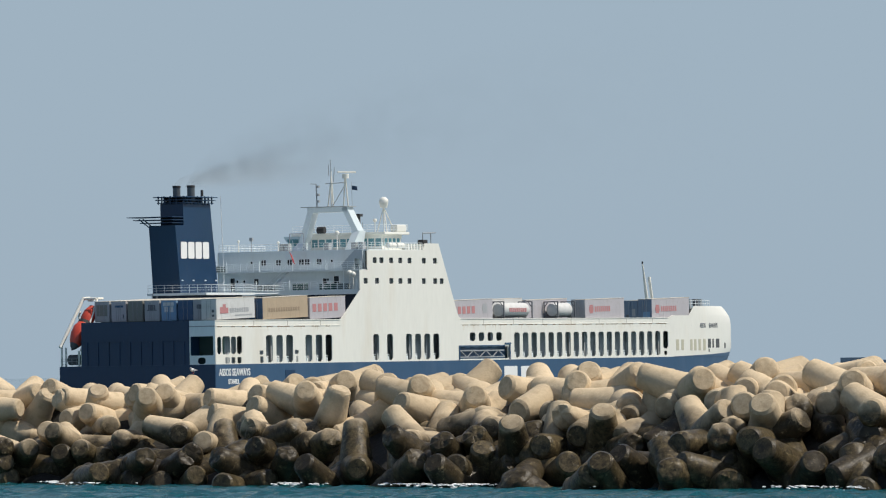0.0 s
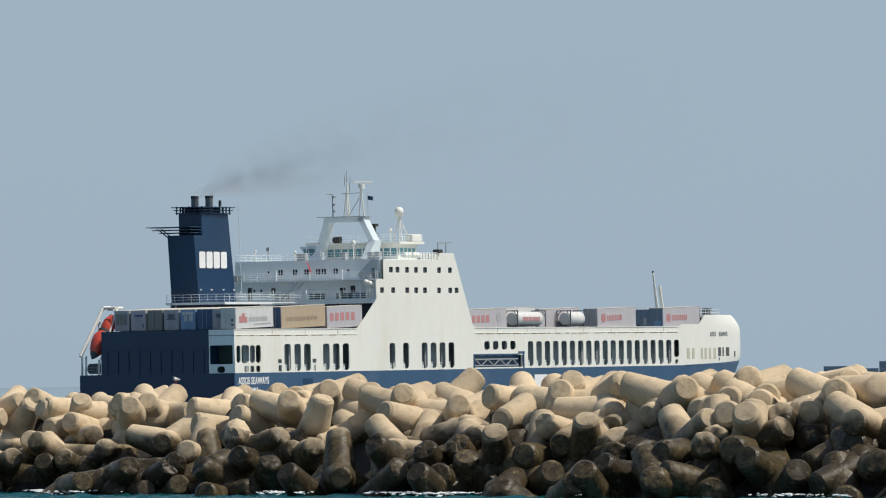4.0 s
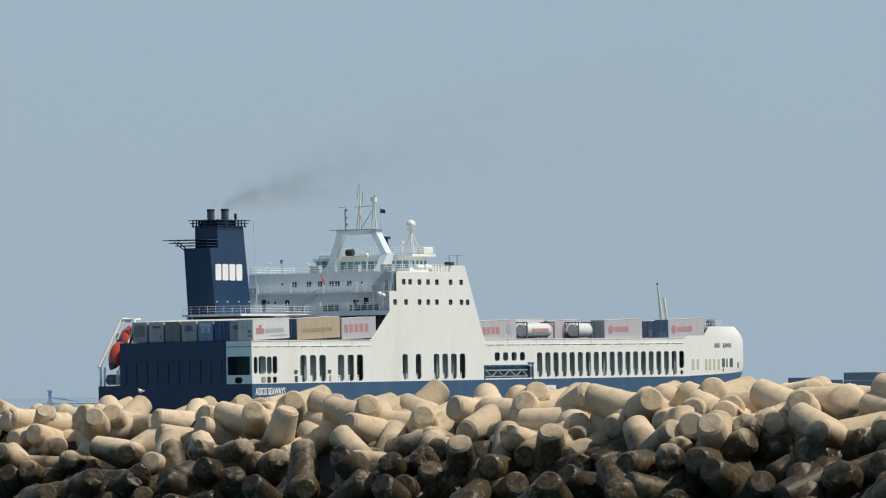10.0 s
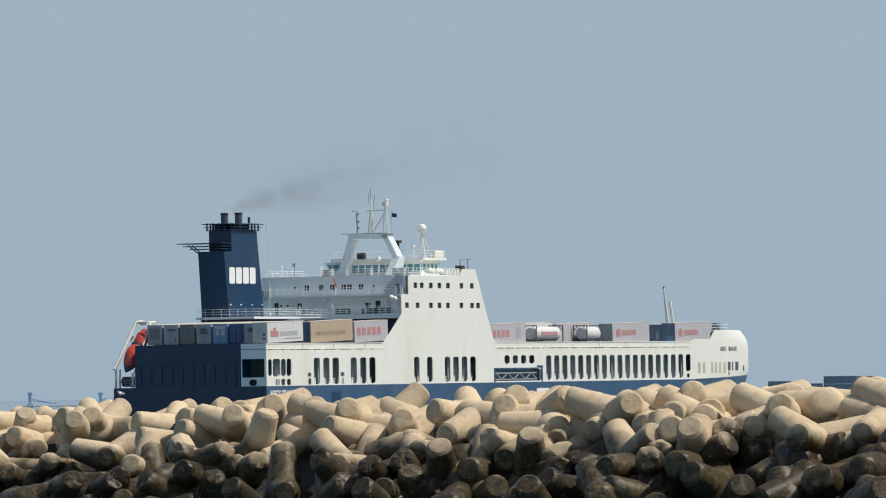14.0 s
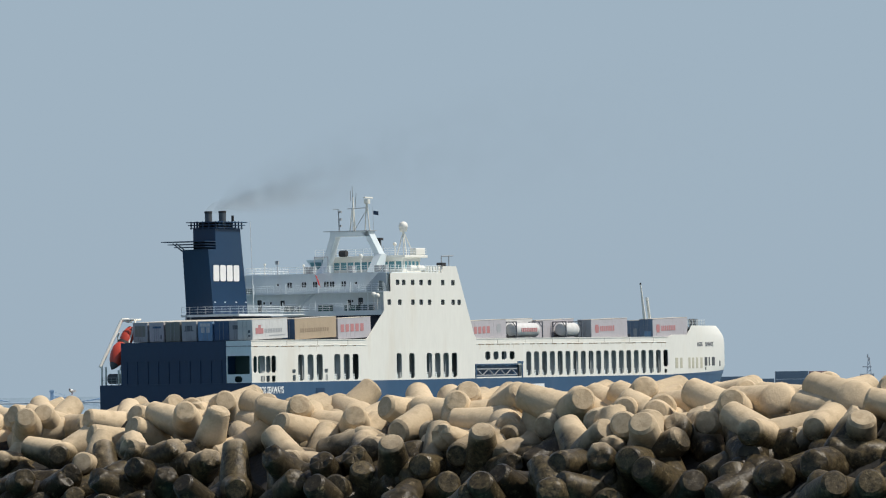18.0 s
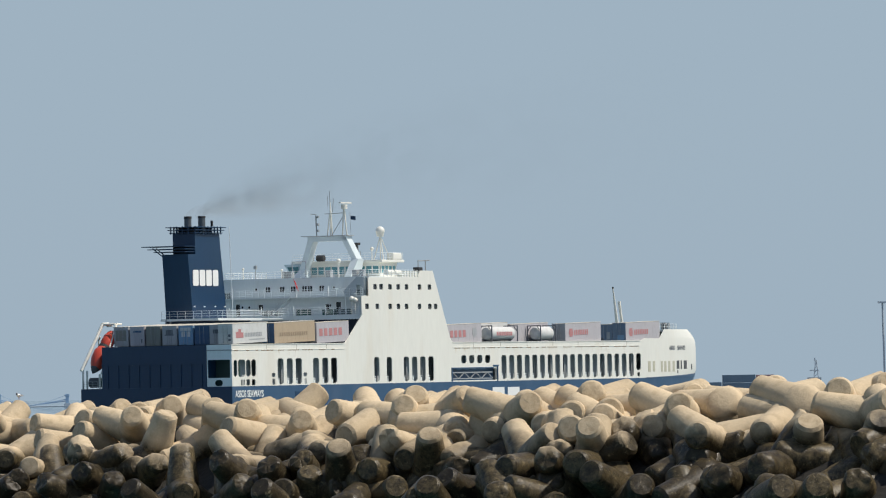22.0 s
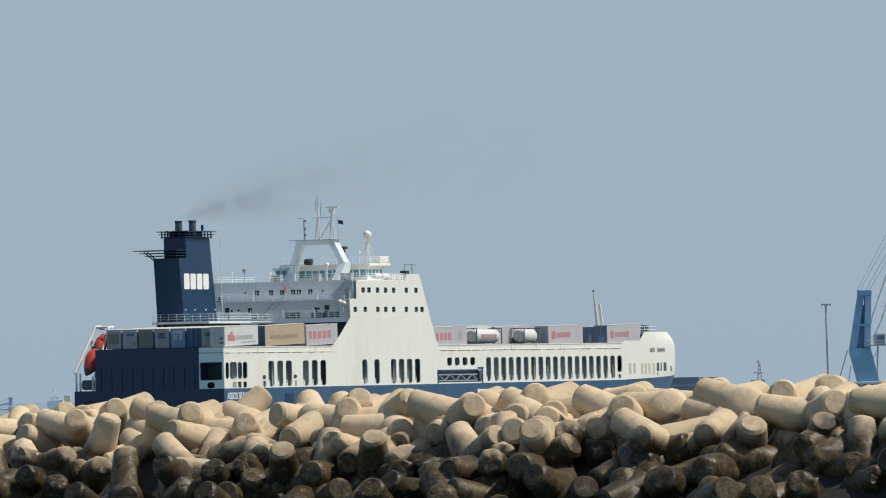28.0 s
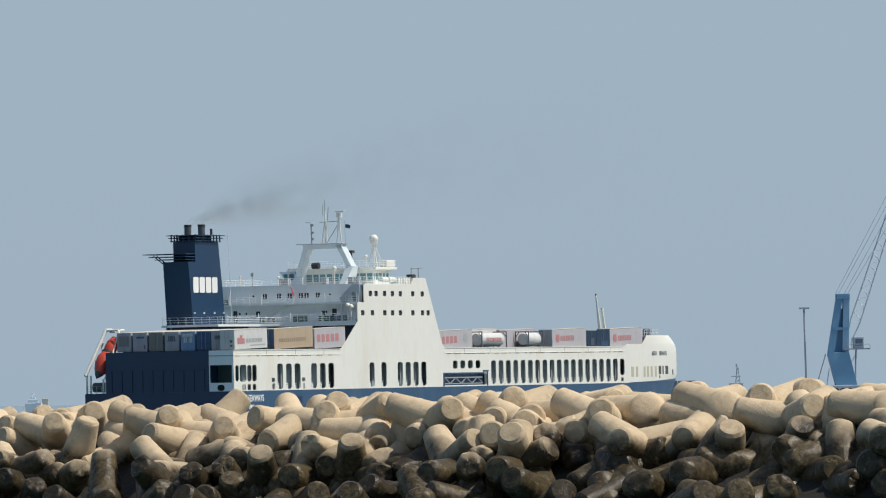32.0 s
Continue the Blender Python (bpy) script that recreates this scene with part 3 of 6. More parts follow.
# ---- funnel ----
STACK = mat("sooty_stack_steel", (0.1, 0.115, 0.13), 0.5, metal=0.3, vary=0.2, scale=0.6)
fun = [[(21.2, 5.5, 15.4), (31.9, 5.5, 15.4), (31.9, 10.2, 15.4), (21.2, 10.2, 15.4)],
       [(21.1, 5.5, 17.2), (31.7, 5.5, 17.2), (31.7, 10.2, 17.2), (21.1, 10.2, 17.2)],
       [(20.0, 5.5, 25.3), (30.4, 5.5, 25.3), (30.4, 10.0, 25.3), (20.0, 10.0, 25.3)]]
part("funnel_casing", loft(fun, close=True, caps=True), NAVY, ship, "tall raked navy funnel casing")
fun = [[(22.35, 5.5, 25.3), (30.4, 5.5, 25.3), (30.4, 9.4, 25.3), (22.35, 9.4, 25.3)],
       [(22.3, 5.5, 28.5), (29.95, 5.5, 28.5), (29.95, 9.4, 28.5), (22.3, 9.4, 28.5)]]
part("funnel_casing_upper", loft(fun, close=True, caps=True), NAVY, ship)
for k in range(3):
    z = 28.55 + 0.42 * k
    w = 0.25 + 0.22 * k
    part("funnel_louvre", boxes((22.2 - w, 30.1 + w, 5.4 - w, 9.5 + w, z, z + 0.12)), NAVY, ship)
cp = part("crown_post", tubes(0.12, ((0, 0, 28.4), (0, 0, 29.6))), NAVY, ship)
cp.matrix_basis = pose(22.1, 5.3, 0)
for k in range(9):
    for yy in (5.3, 9.6):
        if k or yy > 6:
            again(cp, pose(22.1 + 1.0 * k, yy, 0))
for k in range(1, 4):
    for xx in (22.0, 30.2):
        again(cp, pose(xx, 5.4 + 1.05 * k, 0))
part("crown_core", boxes((23.0, 29.0, 6.2, 8.8, 28.4, 29.4)), BLACK, ship)
for k in range(3):
    part("funnel_platform", boxes((18.6 + 0.35 * k, 22.4, 5.2 + 0.2 * k, 12.9 - 0.9 * k, 26.45 - 0.42 * k, 26.57 - 0.42 * k)), NAVY, ship)
part("platform_bracket", tubes(0.09, ((21.5, 10.0, 24.9), (21.5, 11.9, 26.3))), NAVY, ship)
part("platform_bracket", tubes(0.09, ((20.4, 10.0, 24.9), (20.4, 11.9, 26.3))), NAVY, ship)
for y in (8.2, 5.75):
    bm = tubes(0.56, ((25.0, y, 28.8), (25.0, y, 31.15)), seg=20)
    st = part("exhaust_stack", bm, STACK, ship, "grey exhaust pipe with a sooty lip", smooth=True)
    part("stack_lip", tubes(0.6, ((25.0, y, 30.85), (25.0, y, 31.18)), seg=20), BLACK, st)
part("crown_light", boxes((27.3, 27.6, 5.2, 5.5, 29.6, 30.5)), BLACK, ship)
LOGO = mat("white_lettering", (0.8, 0.8, 0.78), 0.4, vary=0.03, scale=0.5)
for k in range(4):
    x0, z0 = 21.4 + 2.06 * k, 20.45
    plate("funnel_mark", rounded(x0, x0 + 1.72, z0, z0 + 2.45, 0.3), [], 0.06, LOGO, ship, Matrix.Translation((0, 5.44, 0)), "plain white rounded block of the funnel mark")
for x in (21.7, 24.8, 28.2, 31.2):
    part("funnel_lamp", boxes((x - 0.16, x + 0.16, 5.36, 5.498, 17.18, 17.36)), LOGO, ship, "white lamp on the funnel foot")
part("funnel_deck", boxes((20.2, 34.0, 0.5, 10.6, 15.05, 15.4)), GREY_WHITE, ship)
part("funnel_house", boxes((21.0, 33.0, 2.0, 10.2, 10.1, 15.05)), NAVY_WALL, ship)
railing("funnel_railing", [(20.3, 10.5, 15.4), (20.3, 0.6, 15.4), (33.9, 0.6, 15.4), (33.9, 10.5, 15.4)], ship, GREY_WHITE, 1.15, 1.5, 3, 0.03)
part("whip_antenna", tubes(0.045, ((31.5, 4.2, 15.4), (30.8, 4.2, 29.6))), GREY_WHITE, ship)
part("catwalk", boxes((33.9, 43.4, 1.0, 2.2, 15.2, 15.35)), GREY_WHITE, ship)
railing("catwalk_railing", [(33.9, 1.0, 15.35), (43.4, 1.0, 15.35)], ship, GREY_WHITE, 1.1, 1.6, 3, 0.04)
bm = tubes(0.09, ((18.6, 9.6, 10.1), (20.2, 9.6, 15.4)), ((18.8, 8.9, 10.1), (20.4, 8.9, 15.4)))
part("funnel_ladder", bm, STEEL, ship)

# ---- stern: free-fall boat, gantry, names ----
bm = bmesh.new()
a, b = Vector((0.2, 11.1, 7.3)), Vector((4.9, 10.3, 13.4))
rows = []
fr = (b - a).to_track_quat("Z", "X").to_matrix()
for t, rx in ((0, 0.06), (0.07, 0.45), (0.2, 0.98), (0.33, 1.24), (0.47, 1.3), (0.58, 1.0), (0.64, 0.78), (0.72, 0.98), (0.86, 0.95), (1.0, 0.55)):
    c = a.lerp(b, t)
    rows.append([c + fr @ Vector((rx * math.cos(q) * 1.05, rx * math.sin(q), 0)) for q in [2 * math.pi * k / 20 for k in range(20)]])
boat = part("rescue_boat", loft(rows, close=True, caps=True), ORANGE, ship, "orange free-fall rescue boat on its ramp", smooth=True)
c = a.lerp(b, 0.72)
part("boat_cabin", boxes((c.x - 0.3, c.x + 1.0, c.y - 0.9, c.y + 0.3, c.z + 0.2, c.z + 1.5), bevel=0.25), ORANGE, boat)
part("boat_fender", loft([[p + (p - a.lerp(b, t)) * 0.03 for p in r] for t, r in ((0.595, rows[5]), (0.655, [q + (b - a) * 0.06 for q in rows[5]]))], close=True), BLACK, boat)
part("boat_keel", loft([[p + (p - a.lerp(b, t)) * 0.02 for p in r] for t, r in ((0, rows[0]), (0.07, rows[1]), (0.12, [rows[1][k].lerp(rows[2][k], 0.4) for k in range(20)]))], close=True), DARK, boat, "dark forefoot of the boat", smooth=True)
part("boat_ramp", tubes(0.25, ((0.3, 13.1, 7.7), (4.6, 11.8, 14.7)), ((4.6, 11.8, 14.7), (6.4, 11.8, 14.75)), seg=8), WHITE, ship, "white boat ramp and gantry")
part("boat_ramp_inner", tubes(0.15, ((0.6, 9.8, 7.2), (5.0, 9.6, 14.7)), ((4.6, 9.6, 14.7), (4.6, 11.8, 14.7)), ((6.4, 9.6, 14.7), (6.4, 11.9, 14.7)), ((5.0, 9.6, 14.7), (6.4, 9.6, 14.7)), seg=8), WHITE, ship)
for y, h in ((12.9, 7.8), (12.2, 7.7), (10.0, 7.2), (9.5, 7.2)):
    part("gantry_post", tubes(0.16, ((0.4, y, 4.95), (0.4, y, h)), seg=8), WHITE, ship)
part("mooring_winch", tubes(0.75, ((1.0, 11.9, 5.9), (1.0, 10.2, 5.9)), seg=18), DARK, ship, "dark mooring winch")
part("gantry_float", boxes((6.2, 6.8, 11.2, 12.1, 14.3, 14.9), bevel=0.1), WHITE, ship)
railing("stern_railing", [(0.2, 12.8, 4.95), (0.2, 9.4, 4.95)], ship, STEEL, 1.1, 0.9, 3, 0.04)
part("davit_arm", tubes(0.12, ((5.0, 12.4, 10.0), (4.6, 12.6, 12.2)), ((4.6, 12.6, 12.2), (3.2, 11.4, 12.8))), WHITE, ship)
bm = bmesh.new()
for x in (0.6, 3.2):
    tube(bm, (x, -11.4, 4.95), (x, -11.4, 6.3), 0.3, seg=12)
part("bollard", bm, DARK, ship, smooth=True)
FLAT = Matrix.Rotation(radians(90), 4, "X")
letters("ship_name", "ASSOS SEAWAYS", 1.42, LOGO, ship, Matrix.Translation((0.9, -B - 0.03, 3.33)) @ FLAT @ Matrix.Diagonal((0.81, 1, 1, 1)))
letters("home_port", "ISTANBUL", 0.95, LOGO, ship, Matrix.Translation((3.4, -B - 0.03, 2.15)) @ FLAT @ Matrix.Diagonal((0.72, 1, 1, 1)))
part("hull_mark", boxes((85.7, 89.9, -B - 0.04, -B - 0.002, 1.0, 3.95)), LOGO, ship, "plain white block on the hull side")
part("hull_mark", boxes((91.1, 95.3, -B - 0.04, -B - 0.002, 1.0, 3.92)), LOGO, ship, "plain white block on the hull side")
# flat dark plate paints in the shade of a square hull recess
part("recess_plate", boxes((19.5, 22.2, -B - 0.05, -B - 0.002, 2.6, 4.0), bevel=0.02), NAVY, ship, "dark plate standing for a square recess in the hull")

# bow fittings
GREYTXT = mat("grey_lettering", (0.16, 0.17, 0.19), 0.5, vary=0.05, scale=0.5)
BEIGE = mat("shutter_beige", (0.5, 0.47, 0.36), 0.5, vary=0.06, scale=0.5)


def on_bow(x, z):
    """The pose on the starboard bow plating at x, facing out."""
    tip = TIP if z <= 10.4 else TIP - 5.2 * ((z - 10.4) / 3.0) ** 1.8
    if z < 6.3:
        tip = TIP - 0.9 * (6.3 - z)
    y = -bow_half(x, tip)
    dy = -bow_half(x + 0.3, tip) + bow_half(x - 0.3, tip)
    return Matrix.Translation((x, y, z)) @ Matrix.Rotation(math.atan2(dy, 0.6), 4, "Z")


def bow_x(s):
    """Place on the bow that lines up, from the camera, with s on the straight side."""
    lo, hi = 143.0, TIP - 0.5
    u = lambda x, y: (-43.78 + 0.4842 * x - 0.875 * y) / (925.5 + 0.875 * x + 0.4842 * y)
    goal = u(s, -B)
    for x in [lo + 0.1 * k for k in range(int((hi - lo) * 10))]:
        if u(x, -bow_half(x, TIP)) >= goal:
            return x
    return hi


for s0, s1, z0, z1, mt in ((143.85, 144.85, 6.25, 8.0, BEIGE), (145.7, 146.6, 6.25, 8.0, BEIGE), (148.95, 149.7, 6.2, 8.0, BEIGE), (150.3, 151.1, 6.2, 8.0, BEIGE), (151.9, 152.6, 6.2, 8.0, BEIGE), (153.6, 154.4, 6.2, 8.0, BEIGE),
                           (155.3, 156.3, 6.6, 8.05, DARK), (156.9, 157.35, 6.6, 8.05, DARK), (158.2, 159.4, 6.6, 8.05, DARK), (161.2, 161.7, 6.5, 7.4, DARK), (155.5, 155.9, 5.9, 6.4, DARK)):
    xa, xb = bow_x(s0), bow_x(s1)
    w = (xb - xa) / 2
    # solid plates; the dark ones paint in the shade of open holes
    wpart = part("bow_opening", boxes((-w, w, -0.03, 0.08, -(z1 - z0) / 2, (z1 - z0) / 2), bevel=0.02), mt, ship, "dark plate for the shade inside a bow opening" if mt is DARK else "beige shuttered bow opening")
    wpart.matrix_basis = on_bow((xa + xb) / 2, (z0 + z1) / 2 - 0.28)
for word, s0, s1 in (("ASSOS", 152.4, 155.0), ("SEAWAYS", 155.6, 159.1)):
    xa, xb = bow_x(s0), bow_x(s1)
    letters("bow_name", word, 1.0, GREYTXT, ship, on_bow((xa + xb) / 2, 9.6) @ Matrix.Translation((-(xb - xa) / 2, -0.02, 0)) @ FLAT @ Matrix.Diagonal(((xb - xa) / (0.7 * len(word)), 1.05, 1, 1)), bold=0.0)
railing("bow_railing", [(151, -10.5, 13.05), (158, -10.0, 13.05), (165, -8.5, 13.05)], ship, GREY_WHITE, 1.0, 1.2, 2, 0.05)
bm = bmesh.new()
tube(bm, (159.6, 0, 12.6), (157.8, 0, 20.3), 0.36, 0.12, seg=12)
fm = part("foremast", bm, WHITE, ship, "white raked foremast", smooth=True)
part("mast_light", boxes((157.68, 157.92, -0.1, 0.1, 20.25, 20.6)), BLACK, fm)
part("mast_strut", tubes(0.24, ((160.8, -0.4, 12.6), (159.6, -0.3, 17.7))), WHITE, fm)
part("mast_lantern", boxes((159.4, 159.8, -0.5, -0.1, 17.6, 18.1)), WHITE, fm)
for x in (160.0, 162.0, 164.0):
    part("windlass_post", boxes((x, x + 0.5, -7.5, -7.0, 12.6, 14.3)), STEEL, ship)
part("bow_winch", boxes((159.2, 160.0, -9.0, -8.2, 13.2, 14.3), bevel=0.1), DARK, ship)


# ---- cargo on the weather deck ----
def cargo_mat(name, c, **k):
    return mat(name, c, 0.55, vary=0.08, scale=0.5, stain=(0.3, 0.25, 0.2), stain_amount=0.2, **k)


C_WHITE = cargo_mat("trailer_white", (0.62, 0.62, 0.60))
C_GREY = cargo_mat("trailer_grey", (0.4, 0.41, 0.42))
C_LIGHT = cargo_mat("trailer_pale_grey", (0.46, 0.44, 0.46))
C_TAN = cargo_mat("trailer_tan", (0.45, 0.35, 0.24))
C_OLIVE = cargo_mat("trailer_olive", (0.22, 0.225, 0.2))
C_BLUE = cargo_mat("container_blue", (0.05, 0.11, 0.21))
C_DULL = cargo_mat("shaded_container_blue", (0.15, 0.21, 0.29))
C_ROOF = cargo_mat("trailer_roof_sunlit", (0.62, 0.57, 0.48))
C_SKY = cargo_mat("trailer_blue", (0.2, 0.34, 0.5))
C_RED = cargo_mat("print_red", (0.5, 0.22, 0.22))
C_DK = cargo_mat("print_dark", (0.12, 0.13, 0.15))
C_BROWN = cargo_mat("print_brown", (0.33, 0.25, 0.17))
cargo = []


def strokes(x0, x1, z0, z1, n, mt):
    """A printed word as a row of plain bars."""
    w = (x1 - x0) / n
    out = []
    for k in range(n):
        a = x0 + k * w
        out.append((a, a + 0.66 * w, z0, z1, mt))
    return tuple(out)


def disc(x, z, r, mt):
    return tuple((x - math.sqrt(max(0, r * r - h * h)), x + math.sqrt(max(0, r * r - h * h)), z + h - r / 6, z + h + r / 6 - 0.004, mt) for h in [r * (k - 2) / 2.8 for k in range(5)])



def trailer(label, x, y, length, body, ends, marks=(), top=4.1, rear=(), width=2.5):
    """A box trailer on the weather deck: body, doors, chassis and wheels; origin at its rear, on the deck."""
    t = new("semi_trailer")
    tagged(t, label, "trailer", "trailers on the weather deck")
    part("body", boxes((0, length, -width / 2, width / 2, 1.15, top), bevel=0.04), body, t)
    # cream roof panel: sunlight on the trailer tops is put into the paint
    part("roof", boxes((-0.02, length + 0.02, -width / 2 - 0.03, width / 2 + 0.03, top - 0.05, top + 0.02)), C_ROOF, t, "roof painted cream to look sunlit")
    for s in (-1, 1):
        part("rear_door", boxes((-0.06, -0.003, s * width / 4 - width / 4 + 0.05, s * width / 4 + width / 4 - 0.05, 1.25, top - 0.12), bevel=0.02), ends, t)
        part("lock_bar", tubes(0.03, ((-0.09, s * 0.35, 1.3), (-0.09, s * 0.35, top - 0.2))), STEEL, t)
    for k in range(1, int(length / 1.3)):
        part("side_post", boxes((1.3 * k, 1.3 * k + 0.06, -width / 2 - 0.008, -width / 2 - 0.001, 1.2, top - 0.1)), body, t)
    part("chassis", boxes((0.3, length - 0.3, -0.5, 0.5, 0.85, 1.15)), C_DK, t)
    for xx in (1.6, 2.9, 4.2):
        for s in (-1, 1):
            part("wheel", tubes(0.5, ((xx, s * 0.85, 0.5), (xx, s * 1.2, 0.5)), seg=16), BLACK, t)
    part("landing_leg", boxes((length - 3.0, length - 2.8, -0.9, 0.9, 0.0, 1.15)), STEEL, t)
    for x0, x1, z0, z1, mt in marks:
        part("printed_mark", boxes((x0, x1, -width / 2 - 0.035, -width / 2 - 0.022, z0, z1)), mt, t, "faded printed bar")
    for y0, y1, z0, z1, mt in rear:
        part("rear_mark", boxes((-0.085, -0.062, y0, y1, z0, z1)), mt, t, "faded printed bar on the door")
    # uncoupled trailers lean back, nose raised; tilt and height set to fit the view
    for kid in t.children:
        if kid.name.split(".")[0] not in ("wheel", "landing_leg"):
            kid.matrix_basis = pose(0, 0, 0.02 if x < 60 else -0.3, 0, -1.6 if x < 60 else -1.2, 0)
    t.matrix_basis = pose(x, y, 10.1)
    cargo.append(t)
    return t


# row across the stern
for y, lab, body, ends, rear in ((8.2, "grey box trailer lashed on the weather deck", C_GREY, C_GREY, ((-0.9, 0.9, 2.0, 3.6, C_OLIVE),)),
                                 (5.4, "pale trailer with a blue door stripe", C_LIGHT, C_LIGHT, ((-0.8, 0.6, 3.2, 3.5, C_BLUE), (-0.9, -0.7, 1.6, 2.2, C_DK))),
                                 (2.6, "dusty olive-grey box trailer", C_OLIVE, C_OLIVE, ()),
                                 (-0.2, "grey trailer with a dark door mark", C_GREY, C_GREY, ((-0.6, 0.6, 2.8, 3.5, C_DK), (-0.8, 0.8, 2.65, 2.8, C_DK))),
                                 (-3.0, "white and light blue box trailer", C_SKY, C_SKY, ((-0.9, 0.9, 3.3, 3.8, C_WHITE), (-0.8, -0.2, 2.4, 3.2, C_WHITE), (0.1, 0.7, 2.4, 3.2, C_WHITE))),
                                 (-5.8, "dark blue shipping box trailer", C_BLUE, C_BLUE, ())):
    trailer(lab, 4.0, y, 13.6, body, ends, rear=rear)
trailer("dark grey trailer squeezed beside the quarter", 3.6, -8.55, 13.6, C_GREY, C_GREY, rear=((-0.6, 0.6, 2.8, 3.4, C_DK),))
trailer("white trailer with a red emblem and grey print", 0.9, -11.55, 10.6, C_WHITE, C_WHITE, ((0.9, 1.7, 2.0, 2.9, C_RED), (1.7, 2.5, 2.0, 3.3, C_RED), (2.5, 3.2, 2.0, 2.8, C_RED), (5.0, 9.8, 1.6, 1.75, C_GREY)) + strokes(3.6, 9.0, 2.1, 2.7, 11, C_GREY), 4.15, ((-0.9, -0.5, 1.6, 1.9, C_DK), (-0.9, -0.5, 2.2, 2.6, C_DK)))
trailer("tan curtain-side trailer with faded brown print", 13.8, -11.55, 12.8, C_TAN, C_BLUE, strokes(1.6, 10.6, 2.2, 2.75, 13, C_BROWN), 4.3)
trailer("grey trailer with bold red print", 27.2, -11.55, 10.4, C_LIGHT, C_LIGHT, strokes(0.8, 8.6, 2.2, 3.35, 5, C_RED), 4.3)
trailer("grey trailer with red print beside the deckhouse", 69.4, -11.5, 13.4, C_LIGHT, C_LIGHT, strokes(0.9, 8.2, 2.1, 3.2, 5, C_RED) + disc(10.9, 2.8, 0.8, C_GREY), 4.2)
trailer("pale trailer behind the tank containers", 84.0, -8.7, 13.6, C_WHITE, C_WHITE, (), 4.35)
trailer("pale grey trailer inboard of the tank containers", 98.4, -8.9, 13.6, C_LIGHT, C_LIGHT, (), 4.3, ((-0.8, -0.3, 1.8, 3.3, C_GREY),))
trailer("grey trailer with a red round emblem and print", 113.2, -11.5, 13.3, C_LIGHT, C_GREY, disc(2.0, 2.8, 0.75, C_RED) + strokes(3.2, 8.6, 2.35, 3.2, 8, C_RED), 4.35)
# blue doors: the shade on these aft faces is put into the paint
trailer("inboard trailer, aft doors coloured dark blue for shade", 136.3, -8.9, 13.2, C_DULL, C_DULL, (), 4.25, ((-0.8, -0.2, 1.7, 2.9, C_GREY), (0.4, 0.9, 1.5, 2.0, C_DK)))
trailer("grey trailer with red print, aft doors coloured blue for shade", 136.1, -11.5, 13.2, C_LIGHT, C_DULL, disc(1.9, 2.8, 0.75, C_RED) + strokes(3.2, 8.8, 2.35, 3.2, 8, C_RED), 4.45, ((-0.9, 0.3, 1.5, 2.4, C_SKY),))


def tank(label, x, length, band):
    t = new("tank_container")
    tagged(t, label, "tank container", "tank containers on the weather deck")
    rows = []
    for h, r in ((0.25, 0.5), (0.4, 0.95), (0.7, 1.12), (length - 0.7, 1.12), (length - 0.4, 0.95), (length - 0.25, 0.5)):
        rows.append([(h, r * math.cos(2 * math.pi * k / 28), 2.45 + r * math.sin(2 * math.pi * k / 28)) for k in range(28)])
    shell = part("vessel", loft(rows, close=True, caps=True), C_WHITE, t, smooth=True)
    if band:
        for a, b, c, d, mt in strokes(2.0, length - 1.6, 2.15, 2.75, 9, C_RED):
            part("printed_mark", boxes((a, b, -1.16, -1.10, c, d)), mt, shell, "faded red printed bar")
    bm = bmesh.new()
    for xx in (0.08, length - 0.08):
        for s in (-1, 1):
            beam(bm, (xx, s * 1.2, 1.1), (xx, s * 1.2, 3.75), 0.16, 0.16, up=(0, 1, 0))
        for z in (1.15, 3.7):
            beam(bm, (xx, -1.2, z), (xx, 1.2, z), 0.16, 0.16)
        beam(bm, (xx, -1.2, 2.8), (xx, -0.5, 3.7), 0.1, 0.1, up=(1, 0, 0)), beam(bm, (xx, 1.2, 2.8), (xx, 0.5, 3.7), 0.1, 0.1, up=(1, 0, 0))
    for s in (-1, 1):
        beam(bm, (0, s * 1.2, 1.15), (length, s * 1.2, 1.15), 0.14, 0.14)
    part("frame", bm, C_DK, t, "dark steel corner frame")
    part("chassis", boxes((0.2, length, -0.5, 0.5, 0.75, 1.08)), C_DK, t)
    for xx in (1.4, 2.7):
        for s in (-1, 1):
            part("wheel", tubes(0.5, ((xx, s * 0.8, 0.5), (xx, s * 1.15, 0.5)), seg=14), BLACK, t)
    part("landing_leg", boxes((length - 1.2, length - 1.0, -0.7, 0.7, 0.0, 0.8)), STEEL, t)
    t.matrix_basis = pose(x, -11.6, 10.1)
    cargo.append(t)


tank("white tank container with red print in a dark frame", 86.2, 9.3, True)
tank("short white tank container in a dark frame", 103.8, 5.8, False)


